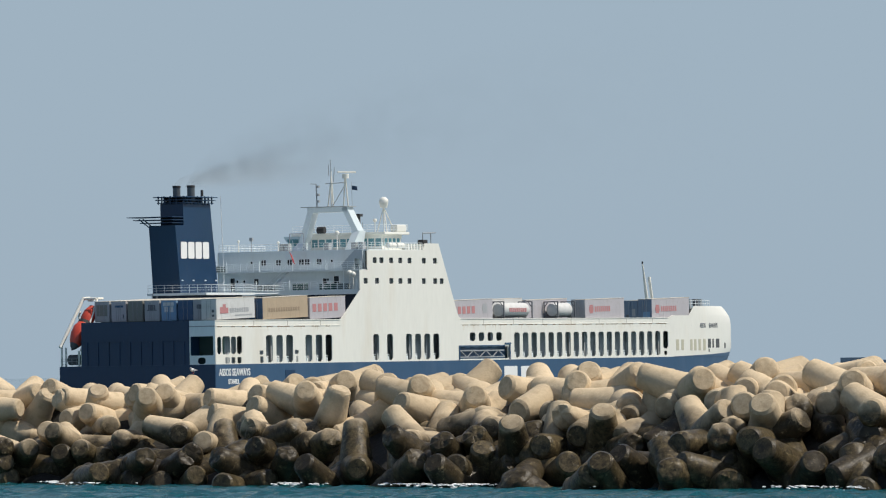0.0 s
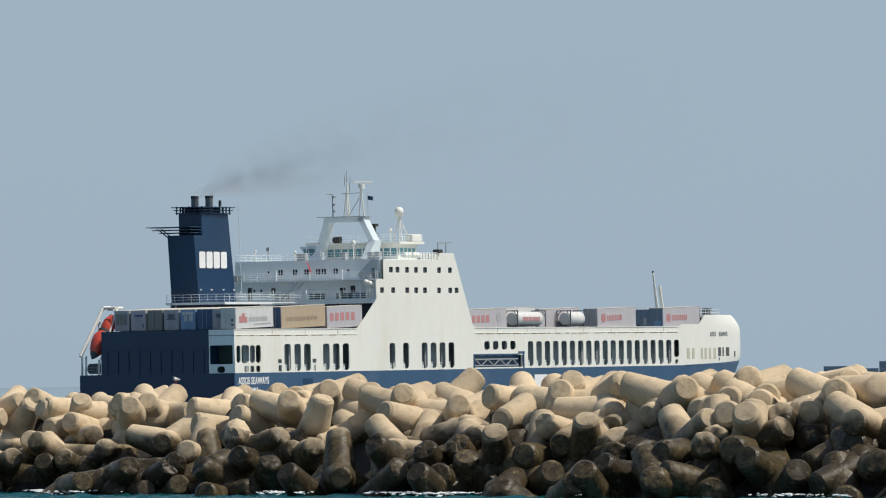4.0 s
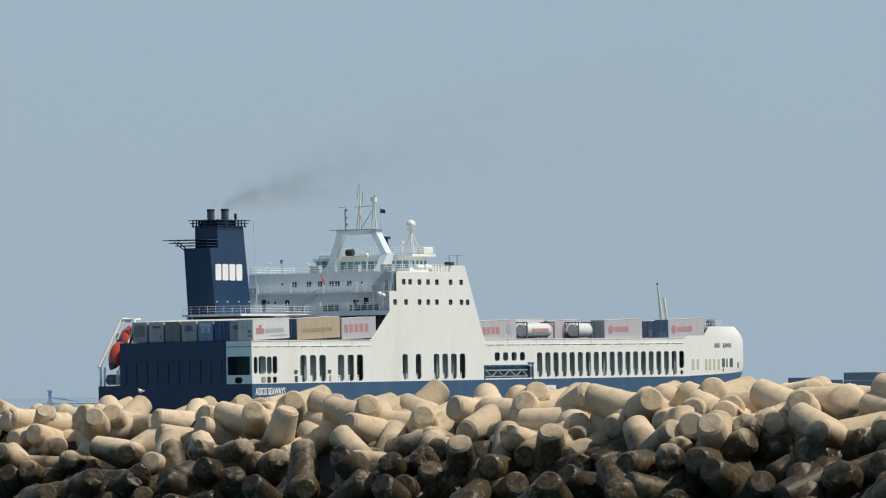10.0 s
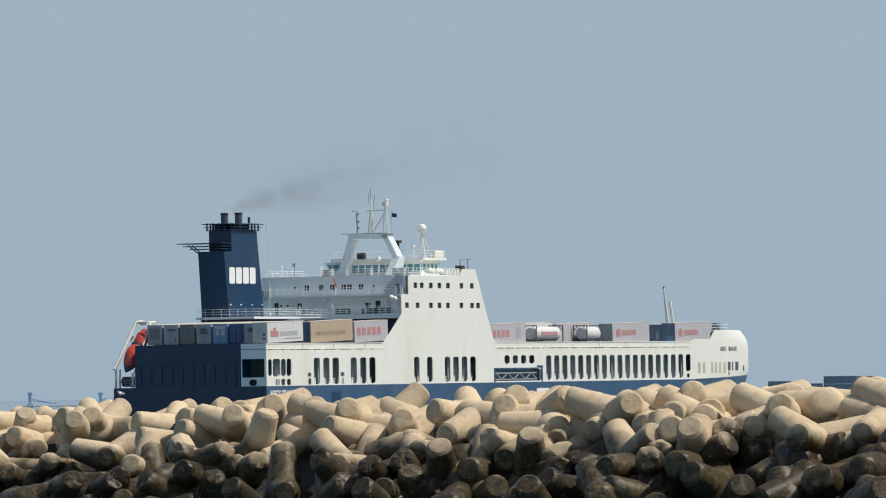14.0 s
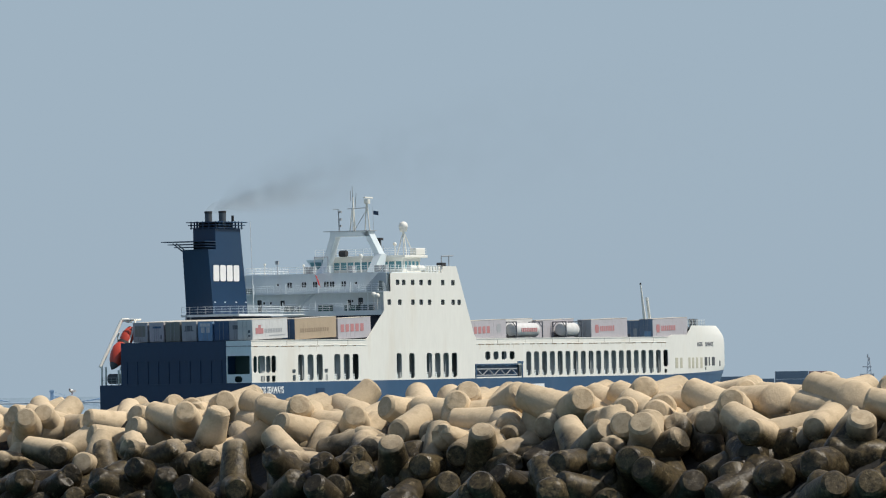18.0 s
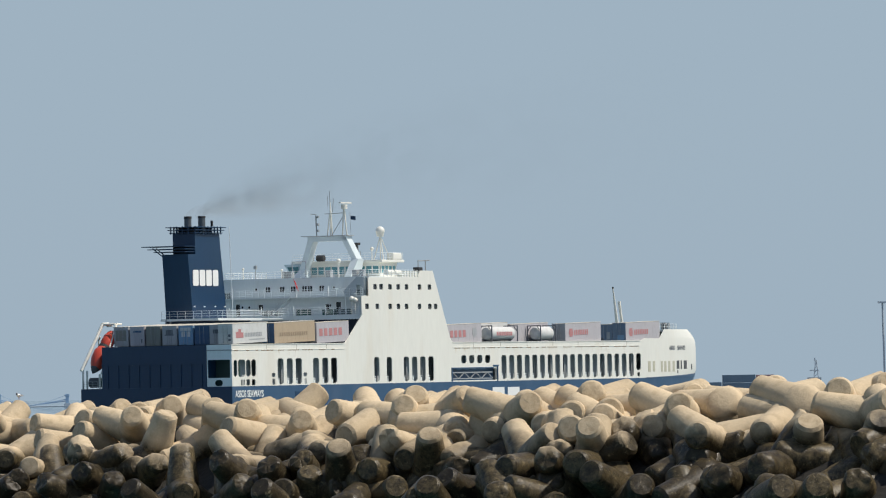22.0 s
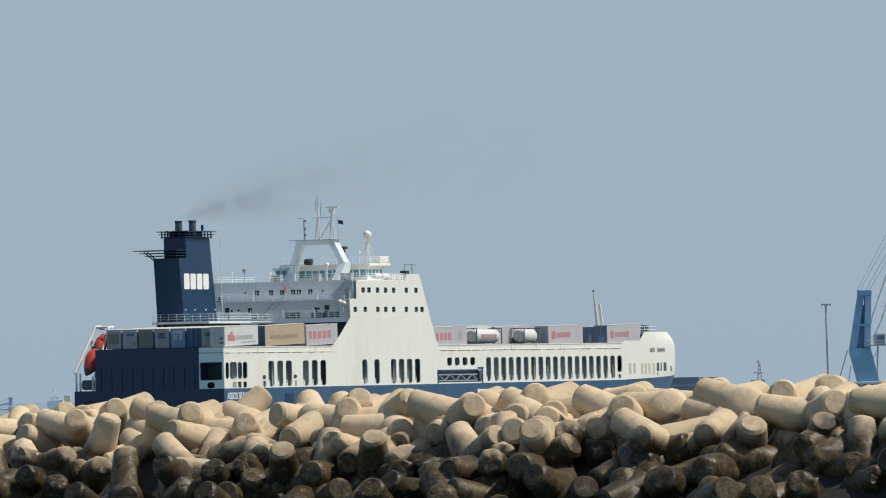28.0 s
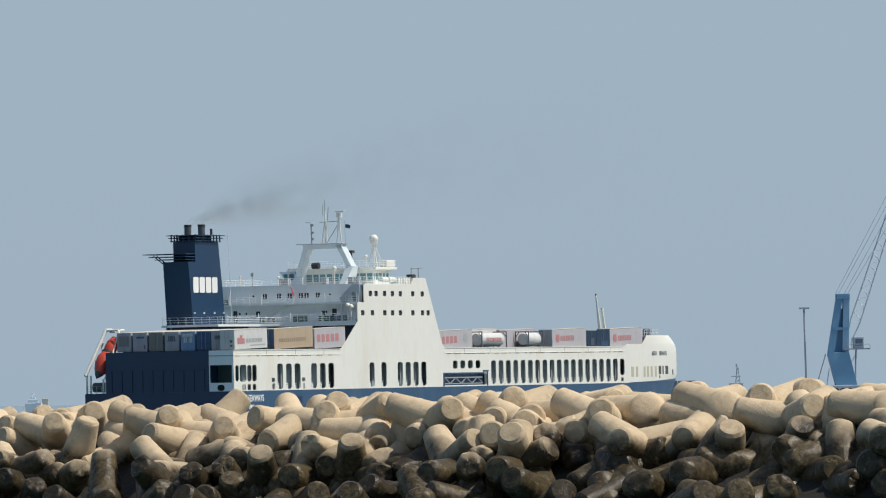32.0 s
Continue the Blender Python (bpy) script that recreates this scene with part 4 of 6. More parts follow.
# ---- breakwater ----
def concrete():
    """Sun-bleached concrete, brown in patches; dark, algae-stained and wet low down, the dark tone deepened to paint in
    crevice shade.
    """
    m = mat("weathered_concrete", (0.55, 0.44, 0.295), 0.85, vary=0.1, scale=0.8, bump=0.008, grain=14, stain=(0.24, 0.17, 0.095), stain_amount=0.42)
    n, l = m.node_tree.nodes, m.node_tree.links
    b = n["Principled BSDF"]
    plain = b.inputs["Base Color"].links[0].from_socket
    info, tone, tint = n.new("ShaderNodeObjectInfo"), n.new("ShaderNodeMapRange"), n.new("ShaderNodeVectorMath")
    tone.inputs[3].default_value, tone.inputs[4].default_value = 0.93, 1.17
    tint.operation = "SCALE"
    l.new(info.outputs["Random"], tone.inputs[0]), l.new(plain, tint.inputs[0]), l.new(tone.outputs[0], tint.inputs["Scale"])
    dry = tint.outputs[0]
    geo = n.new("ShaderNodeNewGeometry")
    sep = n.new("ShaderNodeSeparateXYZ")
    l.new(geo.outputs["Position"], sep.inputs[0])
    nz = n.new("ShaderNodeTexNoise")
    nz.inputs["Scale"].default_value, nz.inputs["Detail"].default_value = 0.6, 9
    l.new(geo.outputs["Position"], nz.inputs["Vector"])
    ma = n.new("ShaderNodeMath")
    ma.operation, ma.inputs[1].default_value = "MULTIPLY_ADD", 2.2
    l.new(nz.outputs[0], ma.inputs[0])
    # the dark band climbs towards +x to fit the camera's view
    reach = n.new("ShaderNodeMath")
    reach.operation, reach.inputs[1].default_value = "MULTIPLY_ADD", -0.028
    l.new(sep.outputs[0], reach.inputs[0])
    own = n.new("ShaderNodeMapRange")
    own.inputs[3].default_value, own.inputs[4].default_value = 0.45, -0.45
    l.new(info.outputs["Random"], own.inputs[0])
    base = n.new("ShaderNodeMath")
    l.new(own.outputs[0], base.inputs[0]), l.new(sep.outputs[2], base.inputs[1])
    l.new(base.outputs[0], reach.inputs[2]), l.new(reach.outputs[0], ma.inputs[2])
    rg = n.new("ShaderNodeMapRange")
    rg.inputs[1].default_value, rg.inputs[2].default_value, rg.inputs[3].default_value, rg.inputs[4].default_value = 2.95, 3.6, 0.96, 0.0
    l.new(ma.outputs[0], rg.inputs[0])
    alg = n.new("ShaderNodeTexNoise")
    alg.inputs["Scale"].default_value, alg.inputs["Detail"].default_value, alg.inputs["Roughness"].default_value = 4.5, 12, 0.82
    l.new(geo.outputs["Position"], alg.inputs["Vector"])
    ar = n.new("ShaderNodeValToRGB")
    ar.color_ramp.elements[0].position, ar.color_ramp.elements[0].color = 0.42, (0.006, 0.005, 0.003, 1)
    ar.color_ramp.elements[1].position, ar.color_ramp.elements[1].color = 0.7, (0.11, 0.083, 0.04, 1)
    l.new(alg.outputs[0], ar.inputs[0])
    mx = n.new("ShaderNodeMix")
    mx.data_type = "RGBA"
    # some units carry a thick black growth, others a thin tan one
    film, coat = n.new("ShaderNodeMapRange"), n.new("ShaderNodeVectorMath")
    film.inputs[3].default_value, film.inputs[4].default_value = 0.35, 1.75
    coat.operation = "SCALE"
    turn = n.new("ShaderNodeMath")
    turn.operation, turn.inputs[1].default_value = "MULTIPLY", 7.31
    part_of = n.new("ShaderNodeMath")
    part_of.operation = "FRACT"
    l.new(info.outputs["Random"], turn.inputs[0]), l.new(turn.outputs[0], part_of.inputs[0]), l.new(part_of.outputs[0], film.inputs[0])
    l.new(ar.outputs[0], coat.inputs[0]), l.new(film.outputs[0], coat.inputs["Scale"])
    # pale specks: barnacle crust, and sunlit glints put into the colour
    shell, crust_glint, grit = n.new("ShaderNodeTexNoise"), n.new("ShaderNodeMapRange"), n.new("ShaderNodeMix")
    shell.inputs["Scale"].default_value, shell.inputs["Detail"].default_value, shell.inputs["Roughness"].default_value = 3.2, 14, 0.85
    crust_glint.inputs[1].default_value, crust_glint.inputs[2].default_value, crust_glint.inputs[4].default_value = 0.55, 0.62, 0.75
    grit.data_type = "RGBA"
    grit.inputs[7].default_value = (0.33, 0.265, 0.15, 1)
    l.new(geo.outputs["Position"], shell.inputs["Vector"]), l.new(shell.outputs[0], crust_glint.inputs[0])
    l.new(crust_glint.outputs[0], grit.inputs[0]), l.new(coat.outputs[0], grit.inputs[6])
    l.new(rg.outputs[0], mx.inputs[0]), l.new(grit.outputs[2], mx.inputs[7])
    # leg ends worn down to the pale aggregate
    tc, ln, spot = n.new("ShaderNodeTexCoord"), n.new("ShaderNodeVectorMath"), n.new("ShaderNodeTexNoise")
    ln.operation = "LENGTH"
    spot.inputs["Scale"].default_value, spot.inputs["Detail"].default_value, spot.inputs["Roughness"].default_value = 2.4, 10, 0.7
    l.new(tc.outputs["Object"], ln.inputs[0]), l.new(tc.outputs["Object"], spot.inputs["Vector"])
    far = n.new("ShaderNodeMath")
    far.operation, far.inputs[1].default_value = "MULTIPLY_ADD", 0.42
    l.new(spot.outputs[0], far.inputs[0]), l.new(ln.outputs["Value"], far.inputs[2])
    cap = n.new("ShaderNodeMapRange")
    cap.inputs[1].default_value, cap.inputs[2].default_value, cap.inputs[3].default_value, cap.inputs[4].default_value = 2.24, 2.3, 0.0, 0.5
    l.new(far.outputs[0], cap.inputs[0])
    cr = n.new("ShaderNodeValToRGB")
    cr.color_ramp.elements[0].position, cr.color_ramp.elements[0].color = 0.38, (0.27, 0.2, 0.12, 1)
    cr.color_ramp.elements[1].position, cr.color_ramp.elements[1].color = 0.62, (0.52, 0.43, 0.3, 1)
    fine = n.new("ShaderNodeTexNoise")
    fine.inputs["Scale"].default_value, fine.inputs["Detail"].default_value, fine.inputs["Roughness"].default_value = 4.0, 10, 0.7
    l.new(geo.outputs["Position"], fine.inputs["Vector"]), l.new(fine.outputs[0], cr.inputs[0])
    worn = n.new("ShaderNodeMix")
    worn.data_type = "RGBA"
    l.new(cap.outputs[0], worn.inputs[0]), l.new(dry, worn.inputs[6]), l.new(cr.outputs[0], worn.inputs[7])
    l.new(worn.outputs[2], mx.inputs[6]), l.new(mx.outputs[2], b.inputs["Base Color"])
    rise = n.new("ShaderNodeBump")
    rise.inputs["Strength"].default_value, rise.inputs["Distance"].default_value = 0.7, 0.06
    l.new(spot.outputs[0], rise.inputs["Height"])
    l.new(b.inputs["Normal"].links[0].from_socket, rise.inputs["Normal"])
    l.new(rise.outputs[0], b.inputs["Normal"])
    wet = n.new("ShaderNodeMapRange")
    wet.inputs[3].default_value, wet.inputs[4].default_value = 0.85, 0.3
    l.new(rg.outputs[0], wet.inputs[0]), l.new(wet.outputs[0], b.inputs["Roughness"])
    b.inputs["Specular IOR Level"].default_value = 0.22
    return m


CONCRETE = concrete()


def tetra_bm(seed, chip, legs="1111", size=3.3):
    """Four tapered legs with chamfered ends; chip: how far the ends are worn; a leg marked 0 is cut to a stub to fit
    the camera's view, one marked 2 is cracked through.
    """
    bm = bmesh.new()
    dirs = [Vector((0, 0, 1))] + [Vector((math.cos(radians(a)) * 0.9428, math.sin(radians(a)) * 0.9428, -1 / 3)) for a in (90, 210, 330)]
    seg = 30
    whole = [(0.0, 0.205), (0.12, 0.205), (0.2, 0.195), (0.3, 0.182), (0.4, 0.169), (0.5, 0.156), (0.57, 0.147), (0.604, 0.142), (0.634, 0.113), (0.636, 0.07), (0.636, 0.03)]
    if chip > 0.1:
        whole = [(0.05 * k, 0.205 - max(0.0, 0.05 * k - 0.12) * 0.131) for k in range(12)] + [(0.585, 0.144), (0.612, 0.135), (0.63, 0.115), (0.634, 0.075), (0.634, 0.03)]
    # stub for legs that would show in the wrong place from the camera
    trimmed = [(0.0, 0.205), (0.1, 0.203), (0.15, 0.185), (0.185, 0.14), (0.2, 0.08), (0.203, 0.03)]
    cracked = whole[:4] + [(0.385, 0.171), (0.388, 0.1), (0.408, 0.1), (0.411, 0.167)] + whole[5:]
    for d, leg in zip(dirs, legs):
        prof = {"0": trimmed, "2": cracked}.get(leg, whole)
        q = d.to_track_quat("Z", "Y").to_matrix().to_4x4()
        rows = []
        for h, r in prof:
            rows.append([bm.verts.new(q @ Vector((size * r * math.cos(2 * math.pi * k / seg), size * r * math.sin(2 * math.pi * k / seg), size * h))) for k in range(seg)])
        for a, b in zip(rows, rows[1:]):
            for i in range(seg):
                j = (i + 1) % seg
                bm.faces.new((a[i], a[j], b[j], b[i]))
        bm.faces.new(rows[-1])
        bm.faces.new(rows[0][::-1])
    shift = Vector((seed * 7.0, seed * 3.0, 0))
    rnd = random.Random(seed + 40)
    cuts = [(d, d.orthogonal().normalized(), rnd.uniform(0.5, 1.0) * chip) for d in dirs if rnd.random() < 0.6]
    for v in bm.verts:
        c = v.co.copy()
        w = max(0.0, (c.length / size - 0.45) / 0.2)
        v.co += c.normalized() * 0.03 * noise.noise(c * 1.3 + shift)
        if chip > 0.1:
            v.co += c.normalized() * 0.06 * noise.noise(c * 2.2 + shift)
            v.co += Vector((noise.noise(c * 4.3 + shift), noise.noise(c * 4.3 - shift), noise.noise(c * 4.3 + shift * 2))) * 0.05
        # worn, pitted leg ends
        rim = max(0.0, min(1.0, (c.length / size - 0.61) / 0.03))
        v.co += c.normalized() * rim * (0.006 + 0.2 * chip) * (0.6 * noise.noise(c * 3.1 + shift) + noise.noise(c * 8.0 - shift))
        for d, e, depth in cuts:
            if c.normalized().dot(d) > 0.85:
                low = max(0.0, 0.15 + c.dot(e) / (0.14 * size) + 0.5 * noise.noise(c * 1.4 + shift))
                v.co -= d * depth * w * low
                v.co += Vector((noise.noise(c * 3 + shift), noise.noise(c * 3 - shift), noise.noise(c * 3 + shift * 3))) * 0.12 * depth * w
    return bm


protos = {}


def proto(s, legs):
    if (s, legs) not in protos:
        me = bpy.data.meshes.new("tetrapod")
        b = tetra_bm(s, (0.02, 0.06, 0.03, 0.2, 0.05, 0.3, 0.12)[s], legs)
        b.to_mesh(me)
        b.free()
        me.materials.append(CONCRETE)
        me.polygons.foreach_set("use_smooth", [True] * len(me.polygons))
        me.set_sharp_from_angle(angle=radians(34))
        protos[s, legs] = me
    return protos[s, legs]


def shore(x):
    return 236.5 - 1.2 * x


count = 0


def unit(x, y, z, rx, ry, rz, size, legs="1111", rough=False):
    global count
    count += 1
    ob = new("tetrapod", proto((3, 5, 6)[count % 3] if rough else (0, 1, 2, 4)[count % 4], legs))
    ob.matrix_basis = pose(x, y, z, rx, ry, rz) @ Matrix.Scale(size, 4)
    if z < 1.2:
        say = "dark wet algae-stained concrete tetrapod low on the breakwater"
    else:
        say = "sun-bleached sandy concrete tetrapod piled on the breakwater"
    if "0" in legs:
        say = ("dark wet" if z < 1.2 else "sandy") + " concrete tetrapod with a leg trimmed to fit the view"
    if "2" in legs:
        say = "sandy concrete tetrapod with one leg cracked across"
    tagged(ob, say, "tetrapod", "tetrapods of the breakwater")


# rubble core under the armour; near-black so its colour supplies the shade in gaps
GAP_DARK = mat("gap_shade_rubble", (0.012, 0.0105, 0.008), 0.9, vary=0.35, scale=0.6, bump=0.1, grain=6)
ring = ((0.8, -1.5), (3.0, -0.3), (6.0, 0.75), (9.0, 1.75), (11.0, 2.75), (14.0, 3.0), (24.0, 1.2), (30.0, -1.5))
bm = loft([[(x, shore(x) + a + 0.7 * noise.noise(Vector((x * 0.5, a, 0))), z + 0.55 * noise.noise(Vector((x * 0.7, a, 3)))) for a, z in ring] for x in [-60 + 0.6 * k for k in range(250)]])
tagged(part("rubble_mound", bm, GAP_DARK), "rubble core coloured near-black to shade the gaps between units", "breakwater", kind="structure")

# the armour units that show, one by one
unit(-16.87, 266.29, 2.05, 43, -9, 44, 0.86)
unit(-17.45, 267.13, 2.86, 46, -44, -169, 0.86)
unit(-19.20, 272.06, 3.69, -115, -47, -125, 0.85, "1110")
unit(-18.91, 265.93, 2.69, 87, -50, 65, 0.85)
unit(-15.45, 266.98, 2.91, 57, 50, -176, 0.87, "1101")
unit(-14.11, 264.39, 2.83, 63, -64, -27, 0.88, "1110")
unit(-12.91, 263.31, 2.69, -79, 2, 134, 0.89, "1101")
unit(-14.33, 264.20, 2.45, -82, 2, -122, 0.88, rough=True)
unit(-11.15, 261.70, 2.91, -77, -3, 132, 0.90, "1101")
unit(-10.90, 260.11, 2.56, 47, -22, 160, 0.90)
unit(-11.76, 259.04, 2.62, 29, 69, -61, 0.89, "1101")
unit(-10.24, 256.34, 1.59, 76, -72, 7, 0.90)
unit(-11.95, 262.39, 2.74, 71, 50, -33, 0.89)
unit(-13.77, 261.89, 1.77, -73, -57, 177, 0.88, "1110")
unit(-14.28, 263.78, 2.26, 87, -55, -32, 0.88)
unit(-14.10, 263.21, 2.12, -25, -71, -27, 0.88)
unit(-13.57, 262.62, 2.08, -73, -15, 146, 0.88)
unit(-15.51, 262.19, 1.11, -48, 48, -165, 0.87)
unit(-14.84, 260.01, 1.08, 55, 40, 175, 0.87)
unit(-18.07, 266.16, 2.01, 118, -48, 32, 0.85, rough=True)
unit(-18.11, 260.43, 0.93, 15, 78, -55, 0.85, rough=True)
unit(-17.09, 260.55, 0.74, 53, 64, -16, 0.86)
unit(-14.05, 259.24, 0.52, 51, -55, 18, 0.88)
unit(-12.33, 258.63, 1.21, 80, 21, -22, 0.89, rough=True)
unit(-12.12, 257.77, 0.88, -62, 47, 6, 0.89, "1101", rough=True)
unit(-12.19, 252.46, 0.29, 2, -71, 109, 0.89, "1110", rough=True)
unit(-12.66, 252.91, -0.59, 61, -41, 39, 0.89)
unit(-11.45, 252.00, -0.55, 73, -18, 23, 0.89)
unit(-10.78, 251.90, 0.09, 50, 50, -4, 0.90, rough=True)
unit(-16.54, 260.62, 0.31, -89, 6, -126, 0.86, rough=True)
unit(-14.06, 252.95, -0.10, -63, -61, 178, 0.88, "1110")
unit(-18.09, 260.53, -0.22, -77, 47, -145, 0.85)
unit(-18.28, 260.36, 0.33, -38, 76, -103, 0.85)
unit(-14.84, 259.42, 0.27, 57, 39, -39, 0.87)
unit(-14.44, 259.49, 0.54, 66, -68, 54, 0.88, "1011", rough=True)
unit(-8.63, 258.96, 2.73, 51, 41, 84, 0.91, "1011")
unit(-7.78, 257.56, 2.67, -77, -5, 118, 0.92)
unit(-10.30, 260.06, 2.62, -82, 1, -152, 0.90, "1101")
unit(-7.52, 255.07, 1.99, -69, -41, 102, 0.92)
unit(-6.19, 253.91, 2.12, -50, 57, 169, 0.93, "1101")
unit(-5.27, 252.30, 2.73, 54, 55, -154, 0.93)
unit(-6.32, 255.15, 2.66, -77, -5, 27, 0.93)
unit(-4.57, 248.54, 1.66, 7, -25, 116, 0.94)
unit(-4.20, 254.05, 3.04, 76, -60, -14, 0.94, "1011")
unit(-5.52, 255.51, 3.06, 65, 47, 108, 0.93, "1011")
unit(-4.04, 253.64, 3.21, 47, -56, 163, 0.94, "1110")
unit(-6.46, 255.77, 2.72, -99, 2, -49, 0.93, "1101")
unit(-6.94, 248.39, 1.20, -6, -64, 150, 0.92, rough=True)
unit(-6.82, 249.39, 1.36, -71, -4, 155, 0.92, rough=True)
unit(-6.56, 248.06, 0.73, -8, -73, 75, 0.92, rough=True)
unit(-8.50, 251.87, 0.58, 2, 37, 99, 0.91)
unit(-8.97, 253.31, 0.97, 75, 2, -14, 0.91)
unit(-6.02, 248.46, 0.97, 70, -45, 45, 0.93)
unit(-4.91, 247.69, 0.95, 35, -66, 72, 0.93, rough=True)
unit(-3.37, 243.17, 0.37, 22, 0, -178, 0.94)
unit(-2.75, 249.10, 1.92, -67, -30, 6, 0.95)
unit(-6.15, 246.94, 0.04, 55, -25, 22, 0.93, rough=True)
unit(-4.37, 242.72, -0.40, -17, -53, 74, 0.94)
unit(-7.49, 247.48, 0.11, 64, 6, -50, 0.92, rough=True)
unit(-10.10, 252.21, 0.49, -73, 13, -165, 0.90, rough=True)
unit(-9.81, 251.30, -0.36, -72, 25, -166, 0.90)
unit(-7.91, 246.77, -0.52, -57, -65, 132, 0.92)
unit(-7.51, 247.00, -0.43, -23, 74, -87, 0.92, rough=True)
unit(-2.07, 249.72, 2.41, 69, 31, -155, 0.95)
unit(-0.86, 247.30, 2.86, -72, 0, 58, 0.96)
unit(-0.35, 245.76, 2.30, 38, 69, -95, 0.96)
unit(-1.08, 242.50, 1.14, 31, 36, 179, 0.96)
unit(-0.92, 241.04, 0.68, -58, -9, 132, 0.96, rough=True)
unit(-1.46, 240.33, 0.14, 69, -1, 12, 0.96, rough=True)
unit(0.49, 237.31, -0.39, 57, 2, -36, 0.97)
unit(-1.46, 250.50, 2.93, 60, 49, 101, 0.96)
unit(1.30, 246.31, 2.89, -56, 55, 54, 0.97, "1101")
unit(1.16, 245.36, 2.47, 61, 62, -143, 0.97)
unit(0.61, 247.31, 2.76, 15, -42, -178, 0.97)
unit(0.97, 244.23, 1.66, 21, 47, 71, 0.97)
unit(3.73, 243.35, 2.89, 50, 66, -86, 0.99)
unit(5.03, 240.97, 2.87, 61, 59, -148, 1.00)
unit(3.91, 241.68, 2.92, 108, 46, -24, 0.99, "1001")
unit(4.41, 241.30, 2.15, 62, 73, -42, 0.99)
unit(-0.30, 243.64, 1.19, -43, 10, -8, 0.96)
unit(1.59, 242.12, 2.02, 97, -15, -119, 0.97, "1011")
unit(1.27, 240.35, 0.95, 4, -68, 78, 0.97, rough=True)
unit(2.36, 241.44, 1.58, 66, -67, 1, 0.98)
unit(2.57, 237.65, 0.75, 7, -46, 73, 0.98)
unit(0.22, 239.88, 0.73, 31, -63, 43, 0.97, rough=True)
unit(0.64, 238.56, -0.01, 59, -54, 17, 0.97)
unit(1.40, 238.80, -0.30, 26, 33, -51, 0.97)
unit(2.02, 238.46, -0.07, 66, 26, 3, 0.98, rough=True)
unit(2.65, 233.98, -0.21, 71, 9, 162, 0.98, "1011", rough=True)
unit(2.67, 239.98, 1.19, -23, -70, 137, 0.98, rough=True)
unit(4.06, 237.81, 0.92, -68, 62, -178, 0.99)
unit(5.26, 241.89, 2.75, -21, -55, -44, 1.00)
unit(4.78, 242.89, 2.91, -67, -6, -49, 0.99)
unit(6.61, 238.37, 2.64, -5, 84, 157, 1.01, "1101")
unit(8.97, 236.04, 3.05, 48, 58, -146, 1.02)
unit(11.15, 235.25, 2.84, 37, 57, -176, 1.03)
unit(10.31, 235.33, 2.58, 81, -51, -9, 1.03)
unit(9.16, 236.98, 2.69, 96, -63, -41, 1.02)
unit(9.17, 230.21, 1.42, 51, -3, -157, 1.02)
unit(7.16, 235.99, 1.33, -49, 6, -18, 1.01, "1101")
unit(7.52, 237.91, 2.26, 93, -71, -28, 1.01)
unit(5.72, 236.67, 0.95, 37, -17, 20, 1.00)
unit(5.45, 238.68, 1.58, -52, 50, 170, 1.00, rough=True)
unit(5.54, 238.22, 1.79, -95, 10, 158, 1.00)
unit(4.11, 238.04, 0.79, -75, 26, -122, 0.99, rough=True)
unit(4.11, 236.13, -0.02, -69, -22, -179, 0.99)
unit(5.89, 229.17, -0.36, 17, -54, 52, 1.00)
unit(4.75, 229.69, -0.41, 63, 33, -5, 0.99, "1101")
unit(7.20, 229.90, -0.10, -32, 50, -171, 1.01)
unit(6.39, 235.92, 0.91, -72, -58, 174, 1.00, rough=True)
unit(7.75, 236.82, 1.91, 102, -5, -47, 1.01)
unit(8.85, 235.18, 1.83, -109, -17, 133, 1.02, rough=True)
unit(7.89, 229.79, 0.35, 66, 43, -27, 1.01, rough=True)
unit(8.20, 227.20, -0.01, 73, -29, -5, 1.02, rough=True)
unit(9.78, 227.21, -0.02, -54, 55, 156, 1.03)
unit(8.95, 229.21, 0.19, -77, 22, -165, 1.02, rough=True)
unit(9.38, 228.76, 0.25, 51, -58, 45, 1.02, rough=True)
unit(9.39, 229.24, 1.16, -14, -85, 67, 1.02)
unit(9.96, 228.69, 0.96, 69, 18, -18, 1.03, rough=True)
unit(8.37, 234.78, 1.46, -53, 71, -6, 1.02, "1101", rough=True)
unit(9.48, 227.38, -0.39, -74, 38, -159, 1.02, rough=True)
unit(12.13, 234.63, 2.85, 39, 53, -165, 1.04)
unit(12.17, 233.06, 2.49, -60, 3, 46, 1.04)
unit(14.55, 230.26, 2.93, 43, 54, -167, 1.05)
unit(11.49, 236.08, 3.24, 54, -54, 153, 1.04, "1110")
unit(13.72, 233.02, 3.13, 81, 54, -137, 1.05, "1011")
unit(14.23, 233.37, 3.31, -74, 11, -39, 1.05, "1101")
unit(16.10, 229.70, 3.25, 79, 58, -140, 1.05, "1001")
unit(15.37, 226.27, 2.00, 38, 52, 175, 1.05)
unit(11.51, 228.88, 1.50, -6, -54, 83, 1.04)
unit(12.61, 230.37, 1.74, 53, 44, -35, 1.04, rough=True)
unit(11.13, 230.23, 2.05, 52, 59, -53, 1.03)
unit(14.39, 230.47, 2.49, -84, -5, 152, 1.05)
unit(11.08, 228.56, 1.18, -51, 41, -104, 1.03)
unit(13.35, 229.93, 2.47, -121, -9, -168, 1.05, "1110", rough=True)
unit(12.07, 226.87, 0.39, -66, -26, 136, 1.04)
unit(12.56, 225.74, -0.24, 5, 63, -81, 1.04)
unit(15.60, 226.00, 1.40, -101, -7, 141, 1.05, rough=True)
unit(14.98, 224.30, 0.76, -106, 2, 124, 1.05, "1101")
